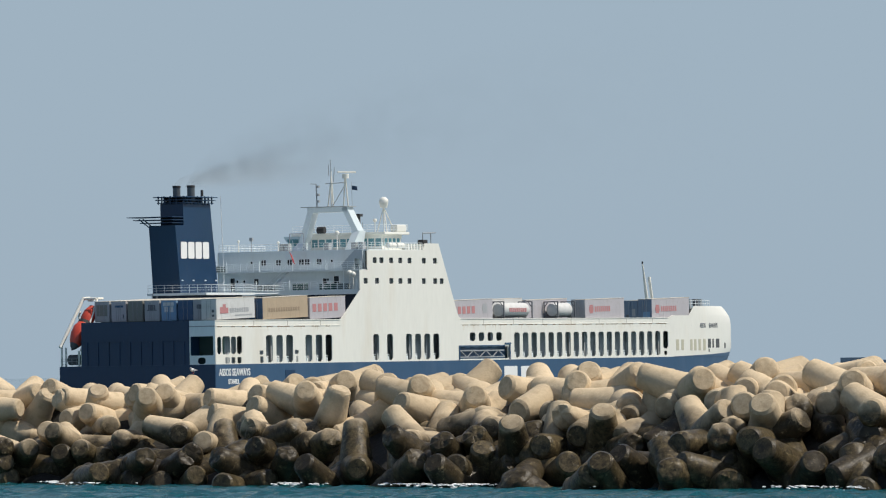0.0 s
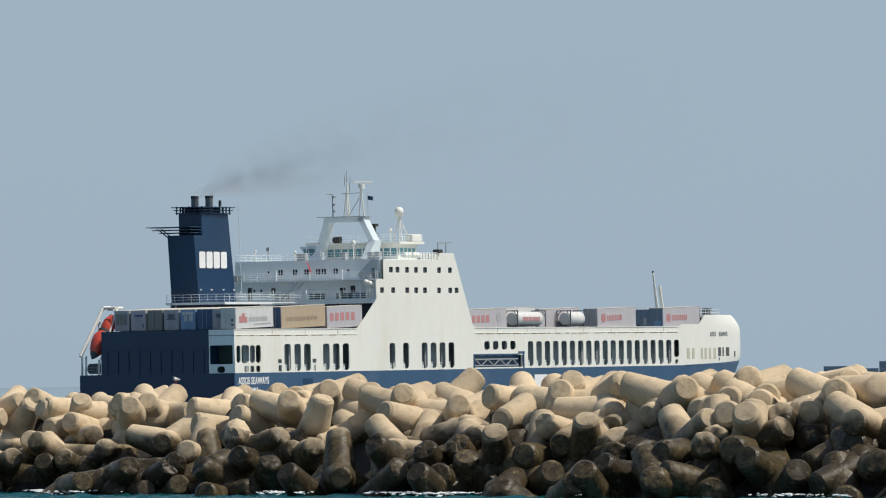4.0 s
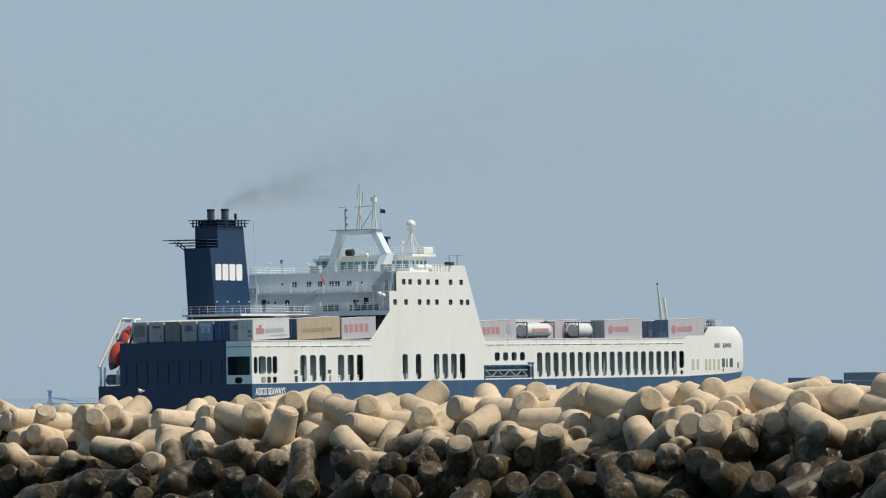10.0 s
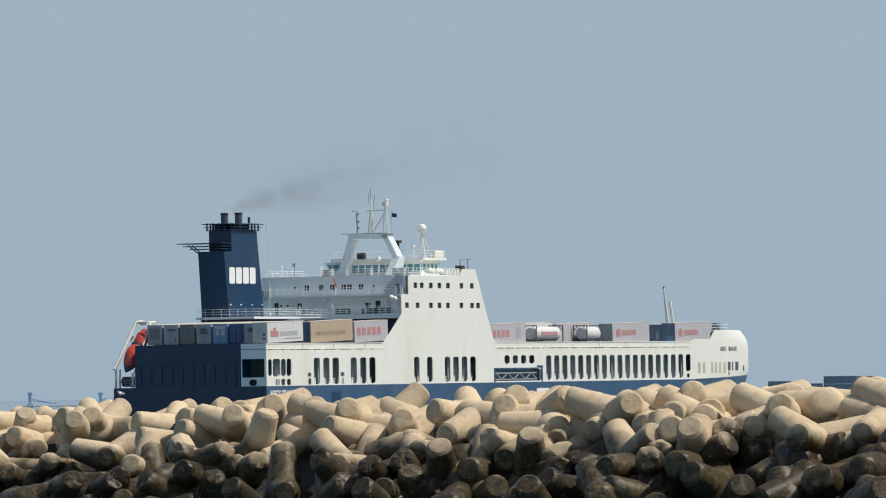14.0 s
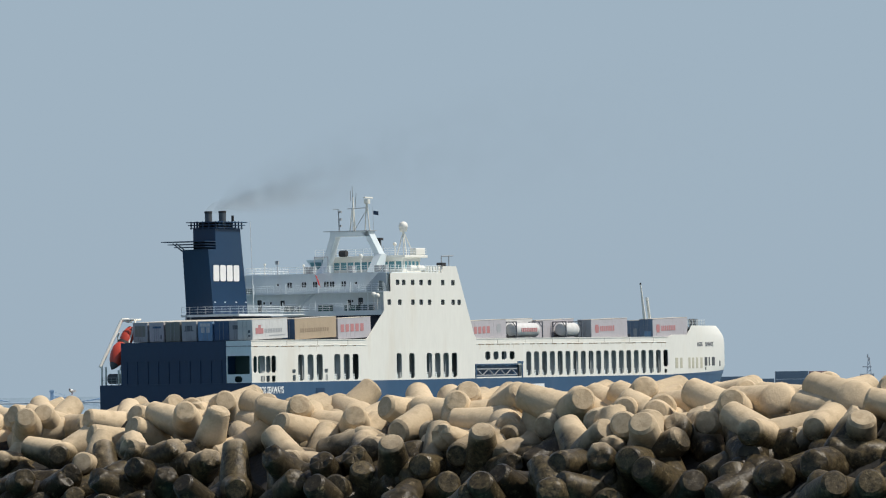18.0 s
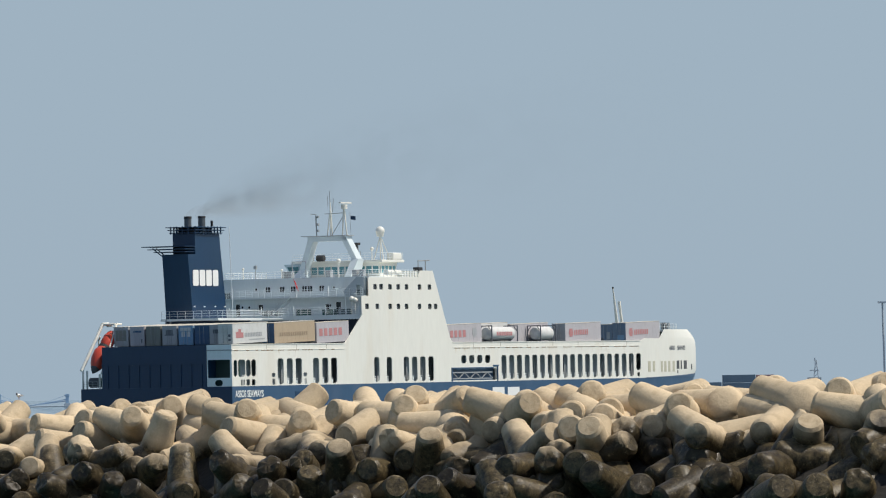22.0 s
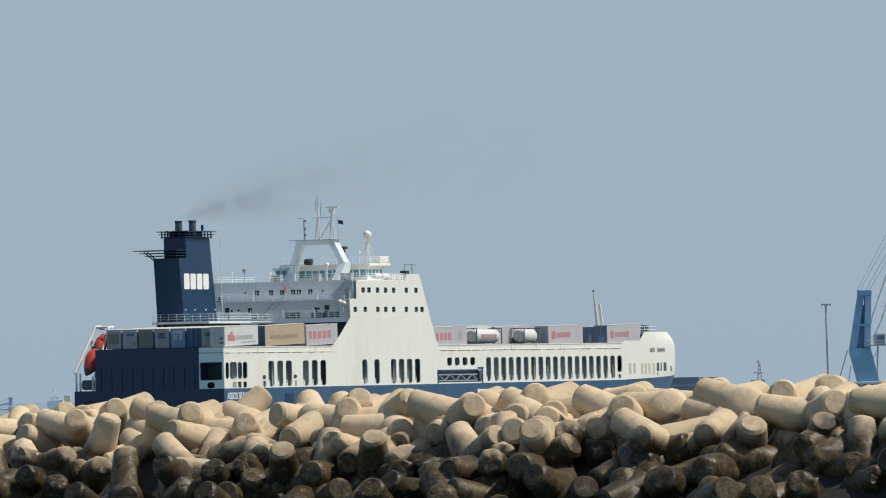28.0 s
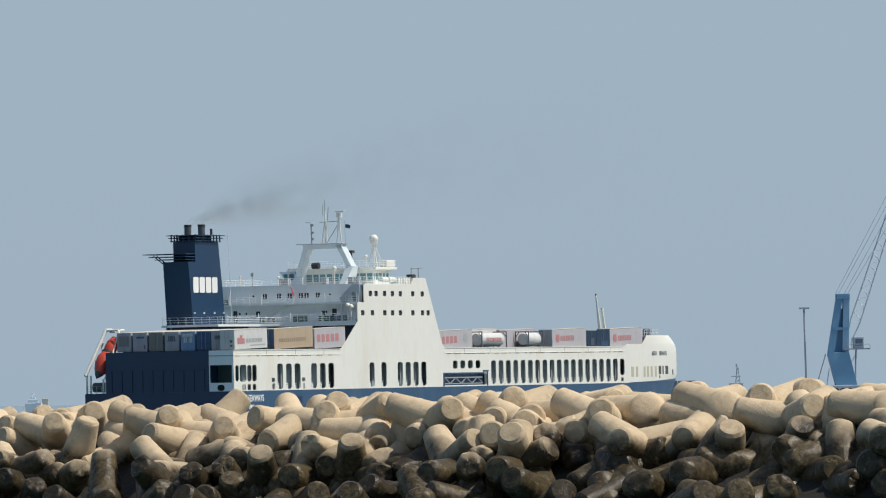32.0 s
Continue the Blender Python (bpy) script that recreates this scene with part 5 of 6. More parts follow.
unit(14.36, 222.98, -0.65, 78, -13, -3, 1.05)
unit(15.68, 224.03, 0.56, 69, -62, 1, 1.05, rough=True)
unit(15.27, 226.47, 1.30, 81, -35, -12, 1.05)
unit(11.07, 227.85, 1.15, -74, 54, 178, 1.03)
unit(10.49, 230.05, 1.44, -51, 71, -156, 1.03, rough=True)
unit(6.38, 239.59, 2.95, 55, -37, -176, 1.00)
unit(17.22, 229.56, 3.18, -78, 10, 59, 1.05, "2101")
unit(18.54, 226.32, 3.28, -71, 7, 49, 1.05, "1100")
unit(18.17, 226.30, 2.76, 47, -67, -90, 1.05, "1110")
unit(17.72, 229.50, 3.21, 59, -54, 145, 1.05, "1110")
unit(20.64, 222.23, 2.84, 58, 61, -133, 1.05)
unit(19.65, 224.58, 3.20, 49, -52, 151, 1.05, "1110")
unit(20.59, 226.32, 3.40, 66, 51, 120, 1.05, "1011")
unit(23.55, 219.16, 3.19, 72, 59, -131, 1.05, "1001")
unit(24.39, 221.85, 3.31, 84, 45, -35, 1.05, "1011")
unit(22.41, 222.02, 3.26, 73, 39, 125, 1.05, "1011")
unit(18.28, 223.05, 1.16, 6, 40, -78, 1.05)
unit(17.08, 226.16, 1.86, 57, 4, 143, 1.05, "1011")
unit(20.47, 221.32, 1.45, -13, 48, -102, 1.05)
unit(21.80, 218.37, 0.88, -16, -19, -53, 1.05)
unit(21.45, 220.78, 2.51, 119, 57, -26, 1.05)
unit(21.94, 219.70, 1.92, 102, -28, -69, 1.05, rough=True)
unit(20.90, 219.35, 0.93, 78, 8, 13, 1.05)
unit(21.62, 217.58, 0.53, 75, 43, 2, 1.05, "1101", rough=True)
unit(23.42, 215.58, 1.00, -24, 72, -151, 1.05)
unit(20.19, 220.73, 1.10, -52, -32, -6, 1.05, rough=True)
unit(19.25, 222.25, 1.35, -79, -38, 97, 1.05, rough=True)
unit(19.74, 218.42, 0.01, -62, 35, -170, 1.05, rough=True)
unit(17.44, 222.18, 1.16, 86, 21, -28, 1.05, rough=True)
unit(17.91, 226.34, 2.68, 101, -51, -36, 1.05, "1011")
unit(14.87, 226.50, 1.40, -66, 38, -115, 1.05, rough=True)
unit(15.86, 223.73, 0.45, 57, -61, 12, 1.05, rough=True)
unit(23.63, 215.44, 1.87, 49, 59, 177, 1.05, "1101")
unit(23.51, 215.42, 0.54, -73, -51, 144, 1.05)
unit(24.16, 216.83, 2.60, 76, -54, -136, 1.05, "1110")
unit(18.17, 218.31, -0.08, 54, -52, 29, 1.05)
unit(16.55, 219.42, -0.06, -56, -54, 166, 1.05, "1110")
# units deeper in the mound
unit(-29.38, 276.92, -1.65, -66, 1, 91, 0.97)
unit(-29.64, 281.98, -0.56, 117, -10, 61, 0.97)
unit(-27.05, 275.31, -1.52, 57, -55, 117, 0.97)
unit(-27.47, 279.46, -0.87, 108, -15, -119, 0.97)
unit(-25.34, 273.00, -1.48, 172, -5, -1, 0.97)
unit(-24.96, 278.41, -1.02, 162, 67, 146, 0.97)
unit(-22.68, 268.27, -1.38, 178, -2, 178, 0.97)
unit(-23.31, 276.53, -0.86, -97, 58, -4, 0.97)
unit(-21.11, 266.83, -1.66, 62, 59, -107, 0.97)
unit(-20.59, 272.67, -1.00, 30, -27, 118, 0.97)
unit(-17.92, 262.83, -1.56, 160, -49, -131, 0.97)
unit(-18.79, 270.52, -1.05, -80, -36, -14, 0.97)
unit(-18.67, 273.29, 0.48, -80, 56, 31, 0.97)
unit(-16.18, 260.40, -1.33, -123, -37, 103, 0.97)
unit(-16.82, 265.59, -0.58, 169, 72, 58, 0.97)
unit(-15.99, 268.20, 0.63, 112, 50, -76, 0.97)
unit(-14.39, 258.34, -1.54, 33, 69, 58, 0.97)
unit(-14.43, 262.18, -0.67, -107, -70, -166, 0.97)
unit(-14.87, 266.62, 0.34, -156, -24, -76, 0.97)
unit(-12.16, 255.60, -1.33, 18, -34, 60, 0.97)
unit(-11.91, 259.87, -0.67, -119, -38, -157, 0.97)
unit(-11.86, 263.22, 0.69, 53, 55, -53, 0.97)
unit(-9.90, 253.16, -1.68, -136, -49, -169, 0.97)
unit(-10.75, 258.48, -0.40, 134, -33, 176, 0.97)
unit(-10.56, 261.65, 0.47, -51, -24, 74, 0.97)
unit(-8.58, 251.67, -1.50, 6, -27, -113, 0.97)
unit(-7.59, 254.22, -0.66, 130, -13, 5, 0.97)
unit(-8.07, 258.49, 0.48, 87, 20, -157, 0.97)
unit(-6.47, 249.40, -1.47, 155, 27, -83, 0.97)
unit(-5.96, 252.00, -0.68, -11, 24, -152, 0.97)
unit(-6.45, 257.03, 0.58, 118, -6, -78, 0.97)
unit(-3.23, 245.29, -1.37, -9, -42, 85, 0.97)
unit(-4.37, 250.82, -0.40, 110, -10, 172, 0.97)
unit(-3.35, 253.19, 0.50, 58, 34, 85, 0.97)
unit(-1.66, 243.48, -1.44, -46, -8, -9, 0.97)
unit(-1.99, 250.43, -1.03, -18, -84, 15, 0.97)
unit(-1.10, 250.82, 0.39, 26, -32, 8, 0.97)
unit(-0.19, 241.45, -1.40, 126, -41, 124, 0.97)
unit(0.42, 244.79, -0.32, -100, -58, -119, 0.97)
unit(0.61, 248.07, 0.49, -2, 39, -60, 0.97)
unit(3.14, 237.79, -1.58, 109, -55, -106, 0.97)
unit(2.36, 242.28, -0.33, 48, 34, -18, 0.97)
unit(3.11, 245.56, 0.63, -121, 82, -12, 0.97)
unit(4.72, 235.76, -1.62, 10, -52, 119, 0.97)
unit(4.93, 239.11, -0.53, 144, 11, -100, 0.97)
unit(4.77, 243.64, 0.69, 97, -34, 102, 0.97)
unit(7.13, 232.74, -1.59, -85, -84, 84, 0.97)
unit(6.58, 237.20, -0.31, -38, 40, -164, 0.97)
unit(7.05, 240.46, 0.63, 58, 73, 174, 0.97)
unit(8.84, 230.44, -1.50, -95, 47, 3, 0.97)
unit(9.21, 234.06, -0.44, 6, 10, 110, 0.97)
unit(9.49, 238.06, 0.61, 38, 37, 46, 0.97)
unit(10.23, 228.76, -1.59, -71, -30, -118, 0.97)
unit(10.85, 232.48, -0.34, -63, 49, -66, 0.97)
unit(10.29, 236.99, 0.63, 169, 22, -108, 0.97)
unit(13.50, 225.21, -1.55, -104, -35, 13, 0.97)
unit(13.44, 229.25, -0.46, -40, -13, 77, 0.97)
unit(12.61, 234.17, 0.69, -135, -16, -22, 0.97)
unit(15.13, 222.82, -1.41, -160, -9, 14, 0.97)
unit(15.00, 227.42, -0.66, 127, -44, -163, 0.97)
unit(14.55, 231.29, 0.52, -47, -34, 50, 0.97)
unit(17.66, 220.15, -1.57, 162, -17, 172, 0.97)
unit(17.53, 224.15, -0.47, -35, 73, 145, 0.97)
unit(17.90, 227.98, 0.35, -113, -25, -42, 0.97)
unit(18.91, 218.34, -1.65, 87, 6, 109, 0.97)
unit(18.69, 223.09, -0.47, 108, -25, -66, 0.97)
unit(19.00, 226.56, 0.47, 160, -50, 127, 0.97)
unit(21.39, 215.52, -1.36, -61, -8, -21, 0.97)
unit(20.96, 219.86, -0.32, 119, -27, 175, 0.97)
unit(21.87, 222.69, 0.55, 159, 25, -105, 0.97)
unit(23.55, 213.38, -1.58, 49, 35, -82, 0.97)
unit(23.60, 216.80, -0.65, 103, 8, 79, 0.97)
unit(23.71, 220.36, 0.46, 13, -12, -158, 0.97)
unit(26.12, 209.95, -1.58, -101, -5, -134, 0.97)
unit(25.88, 217.24, -1.00, -61, -0, 72, 0.97)
unit(24.92, 222.47, 0.12, 114, 0, 84, 0.97)
unit(28.07, 207.87, -1.47, 171, -19, 90, 0.97)
unit(28.35, 212.37, -0.48, -136, -54, 155, 0.97)
unit(30.00, 205.26, -1.47, -82, 7, 10, 0.97)
unit(30.15, 211.96, -0.76, -95, -17, 68, 0.97)
unit(31.64, 202.95, -1.61, -169, 13, 20, 0.97)
unit(31.88, 209.93, -0.99, 48, -66, -121, 0.97)
unit(33.86, 200.65, -1.44, -79, 5, -75, 0.97)
unit(34.00, 206.02, -0.74, -83, -23, 54, 0.97)
unit(36.04, 198.02, -1.55, 77, 57, -167, 0.97)
unit(36.13, 204.91, -0.75, -87, 18, 113, 0.97)
unit(37.80, 196.03, -1.60, 52, 46, 58, 0.97)
unit(38.84, 201.20, -0.88, -85, -8, -108, 0.97)
unit(37.94, 206.20, -0.06, -132, -55, 90, 0.97)
unit(40.63, 192.59, -1.44, -55, 30, -11, 0.97)
unit(39.66, 200.38, -0.93, -78, 7, -56, 0.97)
unit(40.18, 204.23, -0.06, -157, -55, 104, 0.97)


# ---- sea ----
def sea_material():
    m = mat("sea_water", (0.005, 0.07, 0.085), 0.14, vary=0.35, scale=0.5, bump=0.22, grain=9)
    m.node_tree.nodes["Principled BSDF"].inputs["IOR"].default_value = 1.33
    return m


SEA = sea_material()
xs = np.concatenate([[-4500, -1500, -400, -150], np.arange(-70, 70.1, 0.45), [150, 400, 1500, 4500]])
ys = np.concatenate([[-4500, -400, 40, 140], np.arange(176, 262.1, 0.3), [275, 300, 340, 420, 600, 900, 1400, 2200, 3200, 4800]])
gx, gy = np.meshgrid(xs, ys)
near = np.clip((76 - np.abs(gx)) / 6, 0, 1) * np.clip((gy - 170) / 6, 0, 1) * np.clip((268 - gy) / 6, 0, 1)
gz = np.zeros_like(gx)
wr2 = np.random.RandomState(4)
for k in range(26):
    lam = 0.8 + 2.6 * wr2.rand() ** 2
    ang = radians(70) + 0.9 * (wr2.rand() - 0.5) * 2
    ph = 6.28 * wr2.rand()
    q = np.sin((gx * math.cos(ang) + gy * math.sin(ang)) * 2 * math.pi / lam + ph + 0.8 * np.sin(gx * 0.3 + k))
    gz += 0.0105 * lam ** 0.7 * (1 - 2 * np.abs(q))
gz *= near
n0 = len(xs)
verts = np.stack([gx.ravel(), gy.ravel(), gz.ravel()], 1).tolist()
faces = [(j * n0 + i, j * n0 + i + 1, (j + 1) * n0 + i + 1, (j + 1) * n0 + i) for j in range(len(ys) - 1) for i in range(n0 - 1)]
me = bpy.data.meshes.new("water")
me.from_pydata(verts, [], faces)
me.materials.append(SEA)
# far water is made mirror-smooth to reflect the sky in place of haze
far_mirror = mat("haze_mirror_water", (0.02, 0.09, 0.11), 0.03, vary=0.1, scale=0.01)
me.materials.append(far_mirror)
me.polygons.foreach_set("material_index", [1 if verts[f[0]][1] > 274 else 0 for f in faces])
me.polygons.foreach_set("use_smooth", [True] * len(me.polygons))
water = new("water", me)
tagged(water, "teal blue choppy sea water before the breakwater", "sea", kind="structure")

# foam and wash along the foot of the breakwater
FOAM = mat("sea_foam", (0.78, 0.8, 0.8), 0.9, vary=0.08, scale=4, bump=0.03)
rf = random.Random(11)
bm = bmesh.new()
for k in range(5200):
    x = rf.uniform(-24, 34)
    dens = noise.noise(Vector((x * 0.33, 1.7, 0)))
    if dens < rf.uniform(-0.1, 0.55):
        continue
    y = shore(x) - rf.expovariate(0.6) + 0.7
    r = 0.015 + 0.06 * rf.random() ** 2
    bmesh.ops.create_icosphere(bm, subdivisions=1, radius=1.0, matrix=Matrix.Translation((x, y, 0.04)) @ Euler((0, 0, rf.uniform(0, 6))).to_matrix().to_4x4() @ Matrix.Diagonal((r * rf.uniform(1.2, 3), r * 1.2, r * rf.uniform(0.35, 0.7), 1)))
for v in bm.verts:
    v.co += Vector((0.06 * noise.noise(v.co * 6), 0.06 * noise.noise(v.co * 6 + Vector((9, 0, 0))), 0))
foam = part("foam", bm, FOAM, smooth=True)
tagged(foam, "white foam washing along the concrete units", "foam", kind="stuff")

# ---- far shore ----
# distance haze is painted into these paler, bluer colours
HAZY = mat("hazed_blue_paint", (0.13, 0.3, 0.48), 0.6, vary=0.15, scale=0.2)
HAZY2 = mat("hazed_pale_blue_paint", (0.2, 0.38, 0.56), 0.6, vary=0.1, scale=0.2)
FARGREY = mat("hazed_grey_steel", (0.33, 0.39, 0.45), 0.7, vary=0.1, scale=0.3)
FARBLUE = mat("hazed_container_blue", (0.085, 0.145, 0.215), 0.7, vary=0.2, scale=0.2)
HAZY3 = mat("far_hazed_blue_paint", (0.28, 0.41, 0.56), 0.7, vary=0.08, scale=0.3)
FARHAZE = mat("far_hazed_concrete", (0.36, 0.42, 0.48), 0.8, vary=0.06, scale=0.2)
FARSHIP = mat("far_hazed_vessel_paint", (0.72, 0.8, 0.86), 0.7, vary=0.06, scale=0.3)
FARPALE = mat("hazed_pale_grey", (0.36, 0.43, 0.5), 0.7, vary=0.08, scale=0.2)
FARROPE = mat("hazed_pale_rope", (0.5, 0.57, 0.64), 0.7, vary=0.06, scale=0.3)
FARRED = mat("hazed_red", (0.3, 0.2, 0.21), 0.7, vary=0.1, scale=0.2)
QUAY = mat("quay_concrete", (0.3, 0.3, 0.28), 0.9, vary=0.15, scale=0.1)
FY = 1950.0
quay = part("quay", boxes((100, 900, FY - 45, FY + 400, -3.0, 1.6), bevel=0.2), QUAY)
tagged(quay, "low concrete quay beyond the ship", "quay", kind="structure")

crane = new("harbour_crane")
tagged(crane, "blue mobile harbour crane with raised lattice jib", "crane")
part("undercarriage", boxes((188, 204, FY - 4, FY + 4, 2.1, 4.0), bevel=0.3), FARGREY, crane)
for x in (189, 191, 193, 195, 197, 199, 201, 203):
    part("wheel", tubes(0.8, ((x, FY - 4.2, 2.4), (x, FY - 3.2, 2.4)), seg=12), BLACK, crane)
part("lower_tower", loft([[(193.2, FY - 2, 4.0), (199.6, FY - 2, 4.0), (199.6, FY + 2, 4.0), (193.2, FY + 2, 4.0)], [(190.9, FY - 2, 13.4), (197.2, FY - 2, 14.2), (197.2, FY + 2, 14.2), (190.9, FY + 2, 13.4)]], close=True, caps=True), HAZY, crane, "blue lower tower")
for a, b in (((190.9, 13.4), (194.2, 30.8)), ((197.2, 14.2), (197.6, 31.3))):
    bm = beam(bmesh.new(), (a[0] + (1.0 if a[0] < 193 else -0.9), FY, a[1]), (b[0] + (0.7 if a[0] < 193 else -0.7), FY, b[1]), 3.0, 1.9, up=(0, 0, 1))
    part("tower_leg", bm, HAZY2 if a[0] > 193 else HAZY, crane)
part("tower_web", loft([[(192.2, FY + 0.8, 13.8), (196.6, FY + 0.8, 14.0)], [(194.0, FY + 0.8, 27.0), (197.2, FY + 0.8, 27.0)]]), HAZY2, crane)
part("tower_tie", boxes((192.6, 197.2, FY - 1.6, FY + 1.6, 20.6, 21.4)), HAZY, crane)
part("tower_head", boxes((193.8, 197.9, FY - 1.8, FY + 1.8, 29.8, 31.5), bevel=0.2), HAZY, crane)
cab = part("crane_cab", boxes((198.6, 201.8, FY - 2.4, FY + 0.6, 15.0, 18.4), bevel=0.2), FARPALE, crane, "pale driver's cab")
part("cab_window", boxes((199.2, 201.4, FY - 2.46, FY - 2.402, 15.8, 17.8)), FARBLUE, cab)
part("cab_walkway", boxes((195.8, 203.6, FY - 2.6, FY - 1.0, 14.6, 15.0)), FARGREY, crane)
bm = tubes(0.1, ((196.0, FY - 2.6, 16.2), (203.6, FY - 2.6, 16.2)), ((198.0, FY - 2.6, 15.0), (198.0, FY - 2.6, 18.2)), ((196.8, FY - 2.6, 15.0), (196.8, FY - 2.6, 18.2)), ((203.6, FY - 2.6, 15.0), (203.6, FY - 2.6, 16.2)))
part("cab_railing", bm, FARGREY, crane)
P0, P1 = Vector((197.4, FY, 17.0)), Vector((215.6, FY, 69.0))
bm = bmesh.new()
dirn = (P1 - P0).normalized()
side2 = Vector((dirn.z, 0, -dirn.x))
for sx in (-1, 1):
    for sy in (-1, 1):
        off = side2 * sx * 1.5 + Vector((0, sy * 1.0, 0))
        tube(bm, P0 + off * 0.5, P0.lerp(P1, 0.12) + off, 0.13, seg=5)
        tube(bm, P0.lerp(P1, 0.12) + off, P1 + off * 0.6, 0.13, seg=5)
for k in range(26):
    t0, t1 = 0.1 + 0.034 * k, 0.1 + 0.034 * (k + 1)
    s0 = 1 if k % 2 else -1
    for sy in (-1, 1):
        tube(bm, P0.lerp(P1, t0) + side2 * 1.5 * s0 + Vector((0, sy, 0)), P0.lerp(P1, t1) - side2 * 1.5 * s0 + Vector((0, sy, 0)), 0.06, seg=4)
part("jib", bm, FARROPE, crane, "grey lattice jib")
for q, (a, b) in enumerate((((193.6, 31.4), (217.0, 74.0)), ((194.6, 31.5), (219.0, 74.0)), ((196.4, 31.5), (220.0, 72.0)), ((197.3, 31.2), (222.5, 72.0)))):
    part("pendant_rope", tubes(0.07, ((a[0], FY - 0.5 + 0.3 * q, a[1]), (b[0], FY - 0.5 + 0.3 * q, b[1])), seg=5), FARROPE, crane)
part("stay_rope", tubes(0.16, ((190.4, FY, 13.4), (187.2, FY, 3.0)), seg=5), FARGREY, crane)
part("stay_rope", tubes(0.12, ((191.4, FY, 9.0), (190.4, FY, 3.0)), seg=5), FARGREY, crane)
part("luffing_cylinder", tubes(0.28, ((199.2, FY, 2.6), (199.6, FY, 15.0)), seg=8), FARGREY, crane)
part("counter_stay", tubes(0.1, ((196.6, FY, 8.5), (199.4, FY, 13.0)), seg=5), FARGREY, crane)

lamp = new("light_mast")
tagged(lamp, "tall thin floodlight mast on the quay", "light mast")
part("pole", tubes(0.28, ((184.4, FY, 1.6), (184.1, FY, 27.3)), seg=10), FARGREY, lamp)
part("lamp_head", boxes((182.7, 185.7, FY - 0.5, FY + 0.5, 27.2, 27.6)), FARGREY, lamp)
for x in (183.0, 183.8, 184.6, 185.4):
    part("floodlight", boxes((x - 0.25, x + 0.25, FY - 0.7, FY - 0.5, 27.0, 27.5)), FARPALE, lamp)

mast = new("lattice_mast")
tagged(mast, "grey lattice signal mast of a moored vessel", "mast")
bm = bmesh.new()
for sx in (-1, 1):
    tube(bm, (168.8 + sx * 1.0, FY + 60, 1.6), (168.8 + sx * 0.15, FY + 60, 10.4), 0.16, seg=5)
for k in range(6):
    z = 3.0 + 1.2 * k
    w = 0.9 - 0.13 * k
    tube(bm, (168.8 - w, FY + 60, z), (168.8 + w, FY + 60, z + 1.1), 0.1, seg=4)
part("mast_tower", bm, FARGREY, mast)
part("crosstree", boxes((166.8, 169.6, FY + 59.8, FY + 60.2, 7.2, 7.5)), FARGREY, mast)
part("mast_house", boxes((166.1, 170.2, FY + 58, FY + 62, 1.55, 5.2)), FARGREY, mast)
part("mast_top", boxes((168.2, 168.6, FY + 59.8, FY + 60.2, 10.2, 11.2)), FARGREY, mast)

for x0, x1, z1, mt, lab in ((118.5, 127.2, 5.1, FARBLUE, "dark blue container stack on the quay"), (135.2, 145.0, 6.4, FARBLUE, "dark blue container block on the quay"), (127.6, 134.8, 4.3, FARBLUE, "low blue container on the quay"), (145.3, 150.6, 6.3, FARRED, "red container block on the quay, paled for haze")):
    st = new("container_stack")
    tagged(st, lab, "container stack", "container stacks on the quay")
    rows = max(1, round((z1 - 1.6) / 2.3))
    h = (z1 - 1.6) / rows
    for r in range(rows):
        c0 = part("container", boxes((x0, x1, FY - 6, FY - 3.5, 1.6 + r * h, 1.6 + (r + 1) * h - 0.06), bevel=0.05), mt, st)
        rib = None
        for k in range(int((x1 - x0) / 1.1)):
            bx = boxes((0, 0.5, 0, 0.05, 0.15, h - 0.2))
            if rib is None:
                rib = part("rib", bx, mt, c0)
                rib.matrix_basis = pose(x0 + 0.4, FY - 6.052, 1.6 + r * h)
            else:
                bx.free()
                again(rib, pose(x0 + 0.4 + 1.1 * k, FY - 6.052, 1.6 + r * h))

# shapes far along the coast, haze painted into their colours
LY = 2400.0
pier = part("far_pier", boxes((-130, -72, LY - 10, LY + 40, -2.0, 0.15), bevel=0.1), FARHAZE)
tagged(pier, "low far pier under the cranes, coloured to sink into haze", "pier", kind="structure")
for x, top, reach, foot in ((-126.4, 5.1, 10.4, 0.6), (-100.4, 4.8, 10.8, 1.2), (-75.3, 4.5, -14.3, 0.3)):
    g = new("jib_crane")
    tagged(g, "far jib crane with haze painted into its pale blue", "crane", "far cranes on the pier")
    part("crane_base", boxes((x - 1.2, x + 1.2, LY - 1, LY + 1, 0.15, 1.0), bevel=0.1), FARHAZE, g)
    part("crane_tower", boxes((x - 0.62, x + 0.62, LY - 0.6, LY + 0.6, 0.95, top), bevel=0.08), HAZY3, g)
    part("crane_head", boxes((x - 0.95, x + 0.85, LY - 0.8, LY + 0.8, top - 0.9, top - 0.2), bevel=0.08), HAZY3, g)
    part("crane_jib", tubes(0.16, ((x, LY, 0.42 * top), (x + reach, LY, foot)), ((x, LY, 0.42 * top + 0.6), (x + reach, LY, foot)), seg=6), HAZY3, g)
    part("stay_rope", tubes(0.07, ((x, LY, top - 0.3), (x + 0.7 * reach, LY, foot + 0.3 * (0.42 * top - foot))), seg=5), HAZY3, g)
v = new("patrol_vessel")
tagged(v, "far small vessel with haze painted into its pale colour", "vessel")
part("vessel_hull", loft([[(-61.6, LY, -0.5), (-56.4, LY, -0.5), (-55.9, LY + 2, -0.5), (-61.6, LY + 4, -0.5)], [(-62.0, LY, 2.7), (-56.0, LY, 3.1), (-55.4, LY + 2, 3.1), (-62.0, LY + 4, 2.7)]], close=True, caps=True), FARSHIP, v)
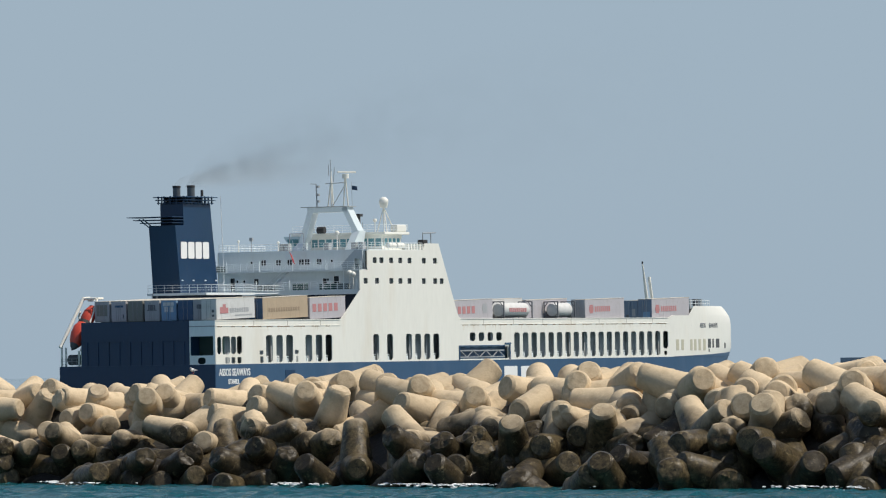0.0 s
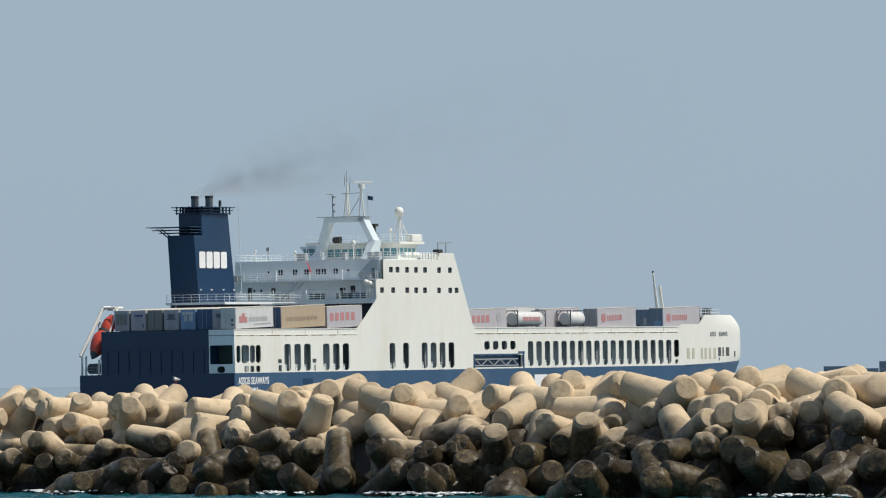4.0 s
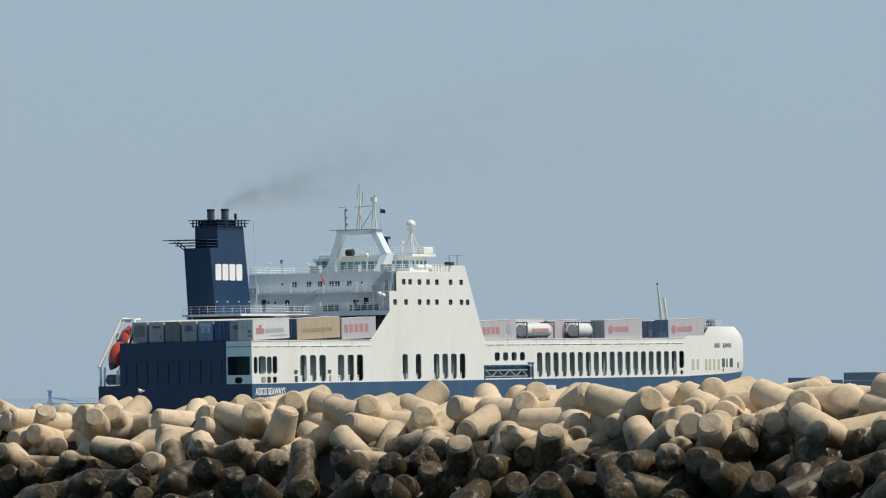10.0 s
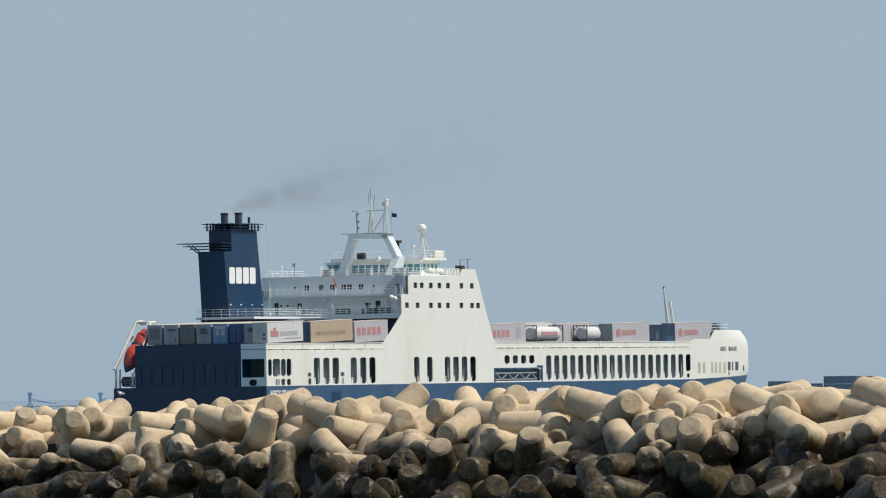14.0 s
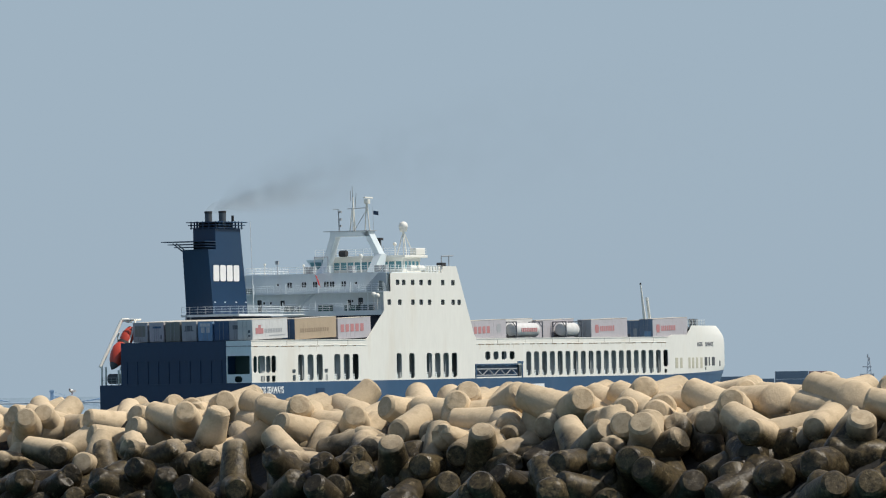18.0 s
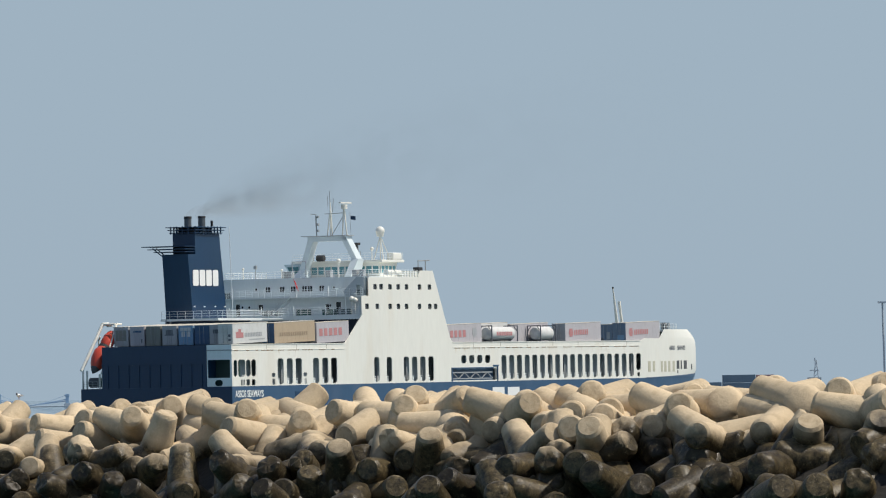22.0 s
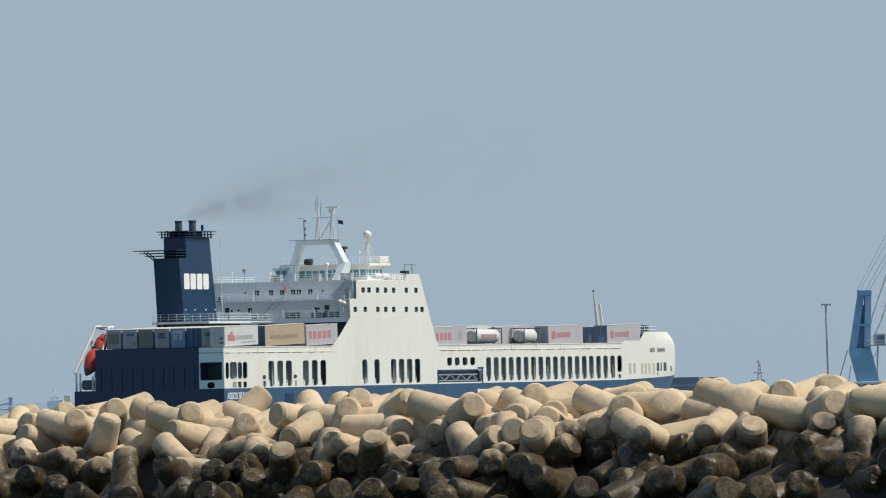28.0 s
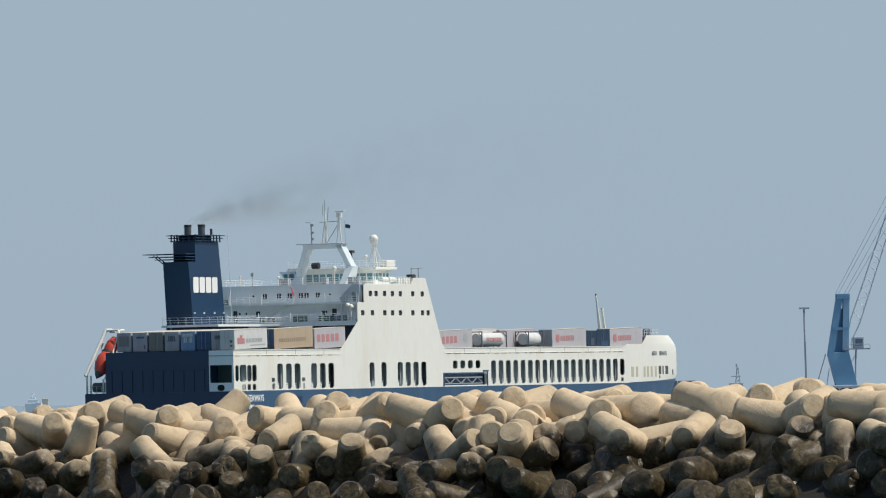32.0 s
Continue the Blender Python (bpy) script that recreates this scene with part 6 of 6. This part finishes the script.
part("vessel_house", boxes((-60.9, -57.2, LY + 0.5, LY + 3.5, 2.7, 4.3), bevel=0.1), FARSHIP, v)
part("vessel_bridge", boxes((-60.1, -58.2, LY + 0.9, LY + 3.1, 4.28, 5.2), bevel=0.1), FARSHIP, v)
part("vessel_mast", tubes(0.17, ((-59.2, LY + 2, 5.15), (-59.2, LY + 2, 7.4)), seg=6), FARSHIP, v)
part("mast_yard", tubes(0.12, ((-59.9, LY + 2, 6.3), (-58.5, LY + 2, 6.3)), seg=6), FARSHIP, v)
w = new("pilot_boat")
tagged(w, "far small cream boat beyond the stern", "boat")
CREAM = mat("hazed_cream", (0.72, 0.69, 0.58), 0.7, vary=0.08, scale=0.4)
part("boat_hull", boxes((-55.4, -51.8, LY - 40, LY - 37, -0.2, 1.8), bevel=0.3), CREAM, w)
part("boat_wheelhouse", boxes((-54.7, -52.4, LY - 39.4, LY - 37.4, 1.75, 4.7), bevel=0.15), CREAM, w)


# ---- funnel smoke ----
def smoke_material(strength):
    """Thin brown smoke, soft towards the edges of its ribbon and torn by noise."""
    m = bpy.data.materials.new("thin_brown_smoke")
    m.use_nodes = True
    n, l = m.node_tree.nodes, m.node_tree.links
    n.clear()
    tr, df, mx, out = n.new("ShaderNodeBsdfTransparent"), n.new("ShaderNodeBsdfDiffuse"), n.new("ShaderNodeMixShader"), n.new("ShaderNodeOutputMaterial")
    df.inputs[0].default_value = (0.27, 0.235, 0.19, 1)
    uv, sp = n.new("ShaderNodeUVMap"), n.new("ShaderNodeSeparateXYZ")
    l.new(uv.outputs[0], sp.inputs[0])
    tc, nz = n.new("ShaderNodeTexCoord"), n.new("ShaderNodeTexNoise")
    l.new(tc.outputs["Object"], nz.inputs["Vector"])
    nz.inputs["Scale"].default_value, nz.inputs["Detail"].default_value = 0.22, 4

    def ramp(src, a, b, c, d):
        r = n.new("ShaderNodeMapRange")
        r.interpolation_type = "SMOOTHSTEP"
        for k, v in zip((1, 2, 3, 4), (a, b, c, d)):
            r.inputs[k].default_value = v
        l.new(src, r.inputs[0])
        return r.outputs[0]

    def times(a, b):
        x = n.new("ShaderNodeMath")
        x.operation = "MULTIPLY"
        l.new(a, x.inputs[0])
        if isinstance(b, float):
            x.inputs[1].default_value = b
        else:
            l.new(b, x.inputs[1])
        return x.outputs[0]

    low, high = ramp(sp.outputs[1], 0.0, 0.45, 0.0, 1.0), ramp(sp.outputs[1], 0.55, 1.0, 1.0, 0.0)
    fade = ramp(sp.outputs[0], 0.05, 1.0, 1.0, 0.0)
    f = times(times(times(low, high), times(fade, ramp(nz.outputs[0], 0.25, 0.7, 0.3, 1.0))), strength)
    l.new(f, mx.inputs[0])
    l.new(tr.outputs[0], mx.inputs[1]), l.new(df.outputs[0], mx.inputs[2]), l.new(mx.outputs[0], out.inputs[0])
    return m


SMOKE, FAINT = smoke_material(0.135), smoke_material(0.07)
puffs = []
for k, (y0, length, wide) in enumerate(((8.2, 28.0, 3.6), (5.75, 46.0, 5.5), (7.0, 36.0, 4.6), (6.4, 120.0, 16.0))):
    nu, nv = 40, 10
    verts, faces, uvs = [], [], []
    for i in range(nu + 1):
        u = i / nu
        for j in range(nv + 1):
            v = j / nv
            a = length * u
            w = 1.4 + 2.2 * wide * u ** 0.65
            x = 25.0 + 0.5 * a + 0.5 * math.sin(5 * u + k)
            y = y0 - 0.62 * a + 0.5 * math.cos(6 * u + 2 * k) * u
            z = 31.1 + 5.0 * (length / 44) * u ** 0.6 + w * (v - 0.45) + 0.25 * math.sin(9 * u + 3 * v + k)
            verts.append((x + 0.6 * (v - 0.5) * w * math.cos(k * 1.1), y + 0.6 * math.sin(math.pi * v) * w * 0.4, z))
            uvs.append((u, v))
    for i in range(nu):
        for j in range(nv):
            q = i * (nv + 1) + j
            faces.append((q, q + 1, q + nv + 2, q + nv + 1))
    me = bpy.data.meshes.new("smoke_plume")
    me.from_pydata(verts, [], faces)
    layer = me.uv_layers.new(name="plume")
    for lp in me.loops:
        layer.data[lp.index].uv = uvs[lp.vertex_index]
    me.materials.append(FAINT if k == 3 else SMOKE)
    me.polygons.foreach_set("use_smooth", [True] * len(me.polygons))
    p = new("smoke_plume", me)
    p.visible_shadow = False
    tagged(p, "thin brown exhaust smoke trailing from the funnel", "smoke", "exhaust smoke", kind="stuff")
    puffs.append(p)


# ---- a gull on the crest ----
def gull(m):
    g = new("gull")
    tagged(g, "small white gull with a dark head resting on a tetrapod", "bird")
    WHITE_F = mat("white_feathers", (0.8, 0.8, 0.78), 0.8, vary=0.05, scale=8)
    GREY_F = mat("grey_feathers", (0.3, 0.31, 0.33), 0.8, vary=0.08, scale=8)
    rows = []
    for x, r, z in ((-0.13, 0.02, 0.17), (-0.09, 0.06, 0.17), (0.0, 0.078, 0.16), (0.08, 0.065, 0.15), (0.17, 0.03, 0.145), (0.25, 0.012, 0.14)):
        rows.append([(x, r * math.cos(2 * math.pi * k / 14), z + 0.9 * r * math.sin(2 * math.pi * k / 14)) for k in range(14)])
    part("body", loft(rows, close=True, caps=True), WHITE_F, g, smooth=True)
    bm = bmesh.new()
    bmesh.ops.create_uvsphere(bm, u_segments=14, v_segments=10, radius=0.045, matrix=Matrix.Translation((-0.13, 0, 0.225)))
    head = part("head", bm, GREY_F, g, "dark hooded head", smooth=True)
    part("beak", tube(bmesh.new(), (-0.165, 0, 0.222), (-0.215, 0, 0.212), 0.012, 0.004), BLACK, head)
    part("neck", tube(bmesh.new(), (-0.1, 0, 0.17), (-0.125, 0, 0.215), 0.045, 0.035), WHITE_F, g, smooth=True)
    for s in (-1, 1):
        rows = [[(x, s * (0.074 - 0.3 * max(0, x) ** 1.5), 0.155 + dz * h) for dz in (1, 0, -1)] for x, h in ((-0.06, 0.02), (0.02, 0.045), (0.12, 0.04), (0.22, 0.02), (0.3, 0.006))]
        w = loft(rows)
        bmesh.ops.solidify(w, geom=w.faces[:], thickness=0.012)
        part("wing", w, GREY_F, g, "folded grey wing", smooth=True)
        part("leg", tube(bmesh.new(), (0.01, s * 0.03, 0.0), (0.01, s * 0.03, 0.1), 0.007), ORANGE, g)
    g.matrix_basis = m


gull(pose(-9.99, 257.42, 4.045, 0, 0, 58))


def motions():
    """The ship steams slowly away along its heading."""
    rows = []
    for t, x, y, h in ((0.0, -43.78, 925.5, 28.957), (16.0, -24.44, 960.54, 28.838), (32.0, -5.17, 995.62, 28.719)):
        rows.append((t, pose(x, y, 0.0, 0.0, -0.1, 90.0 - h)))
    walk(ship, rows)
    fine = []
    for k in range(17):
        u = k / 16
        fine.append((2.0 * k, pose(-43.78 + 38.61 * u, 925.5 + 70.12 * u, 0.0, 0.0, -0.1, 61.043 + 0.238 * u)))
    for k, p in enumerate(puffs):
        walk(p, [(t, m @ pose(0.12 * k * math.sin(0.5 * t + k), -0.12 * k * math.sin(0.5 * t + k), 0.1 * k * math.sin(0.7 * t + 2 * k))) for t, m in fine])
    walk(water, [(0.0, pose(0, 0, -0.13)), (32.0, pose(2.6, 7.0, -0.13))])
    walk(foam, [(0.5 * k, pose(0.1 * math.sin(0.9 * k), 0.25 * math.sin(0.7 * k), -0.12 + 0.04 * math.sin(1.1 * k))) for k in range(65)])
    walk(radar, [(0.5 * k, pose(57, -2.2, 33.45, 0, 0, 60 + 66 * k)) for k in range(65)])
    for thing in cargo:
        walk(thing, [(t, m @ CARGO_AT[thing.name]) for t, m in rows])


CARGO_AT = {thing.name: thing.matrix_basis.copy() for thing in cargo}
motions()
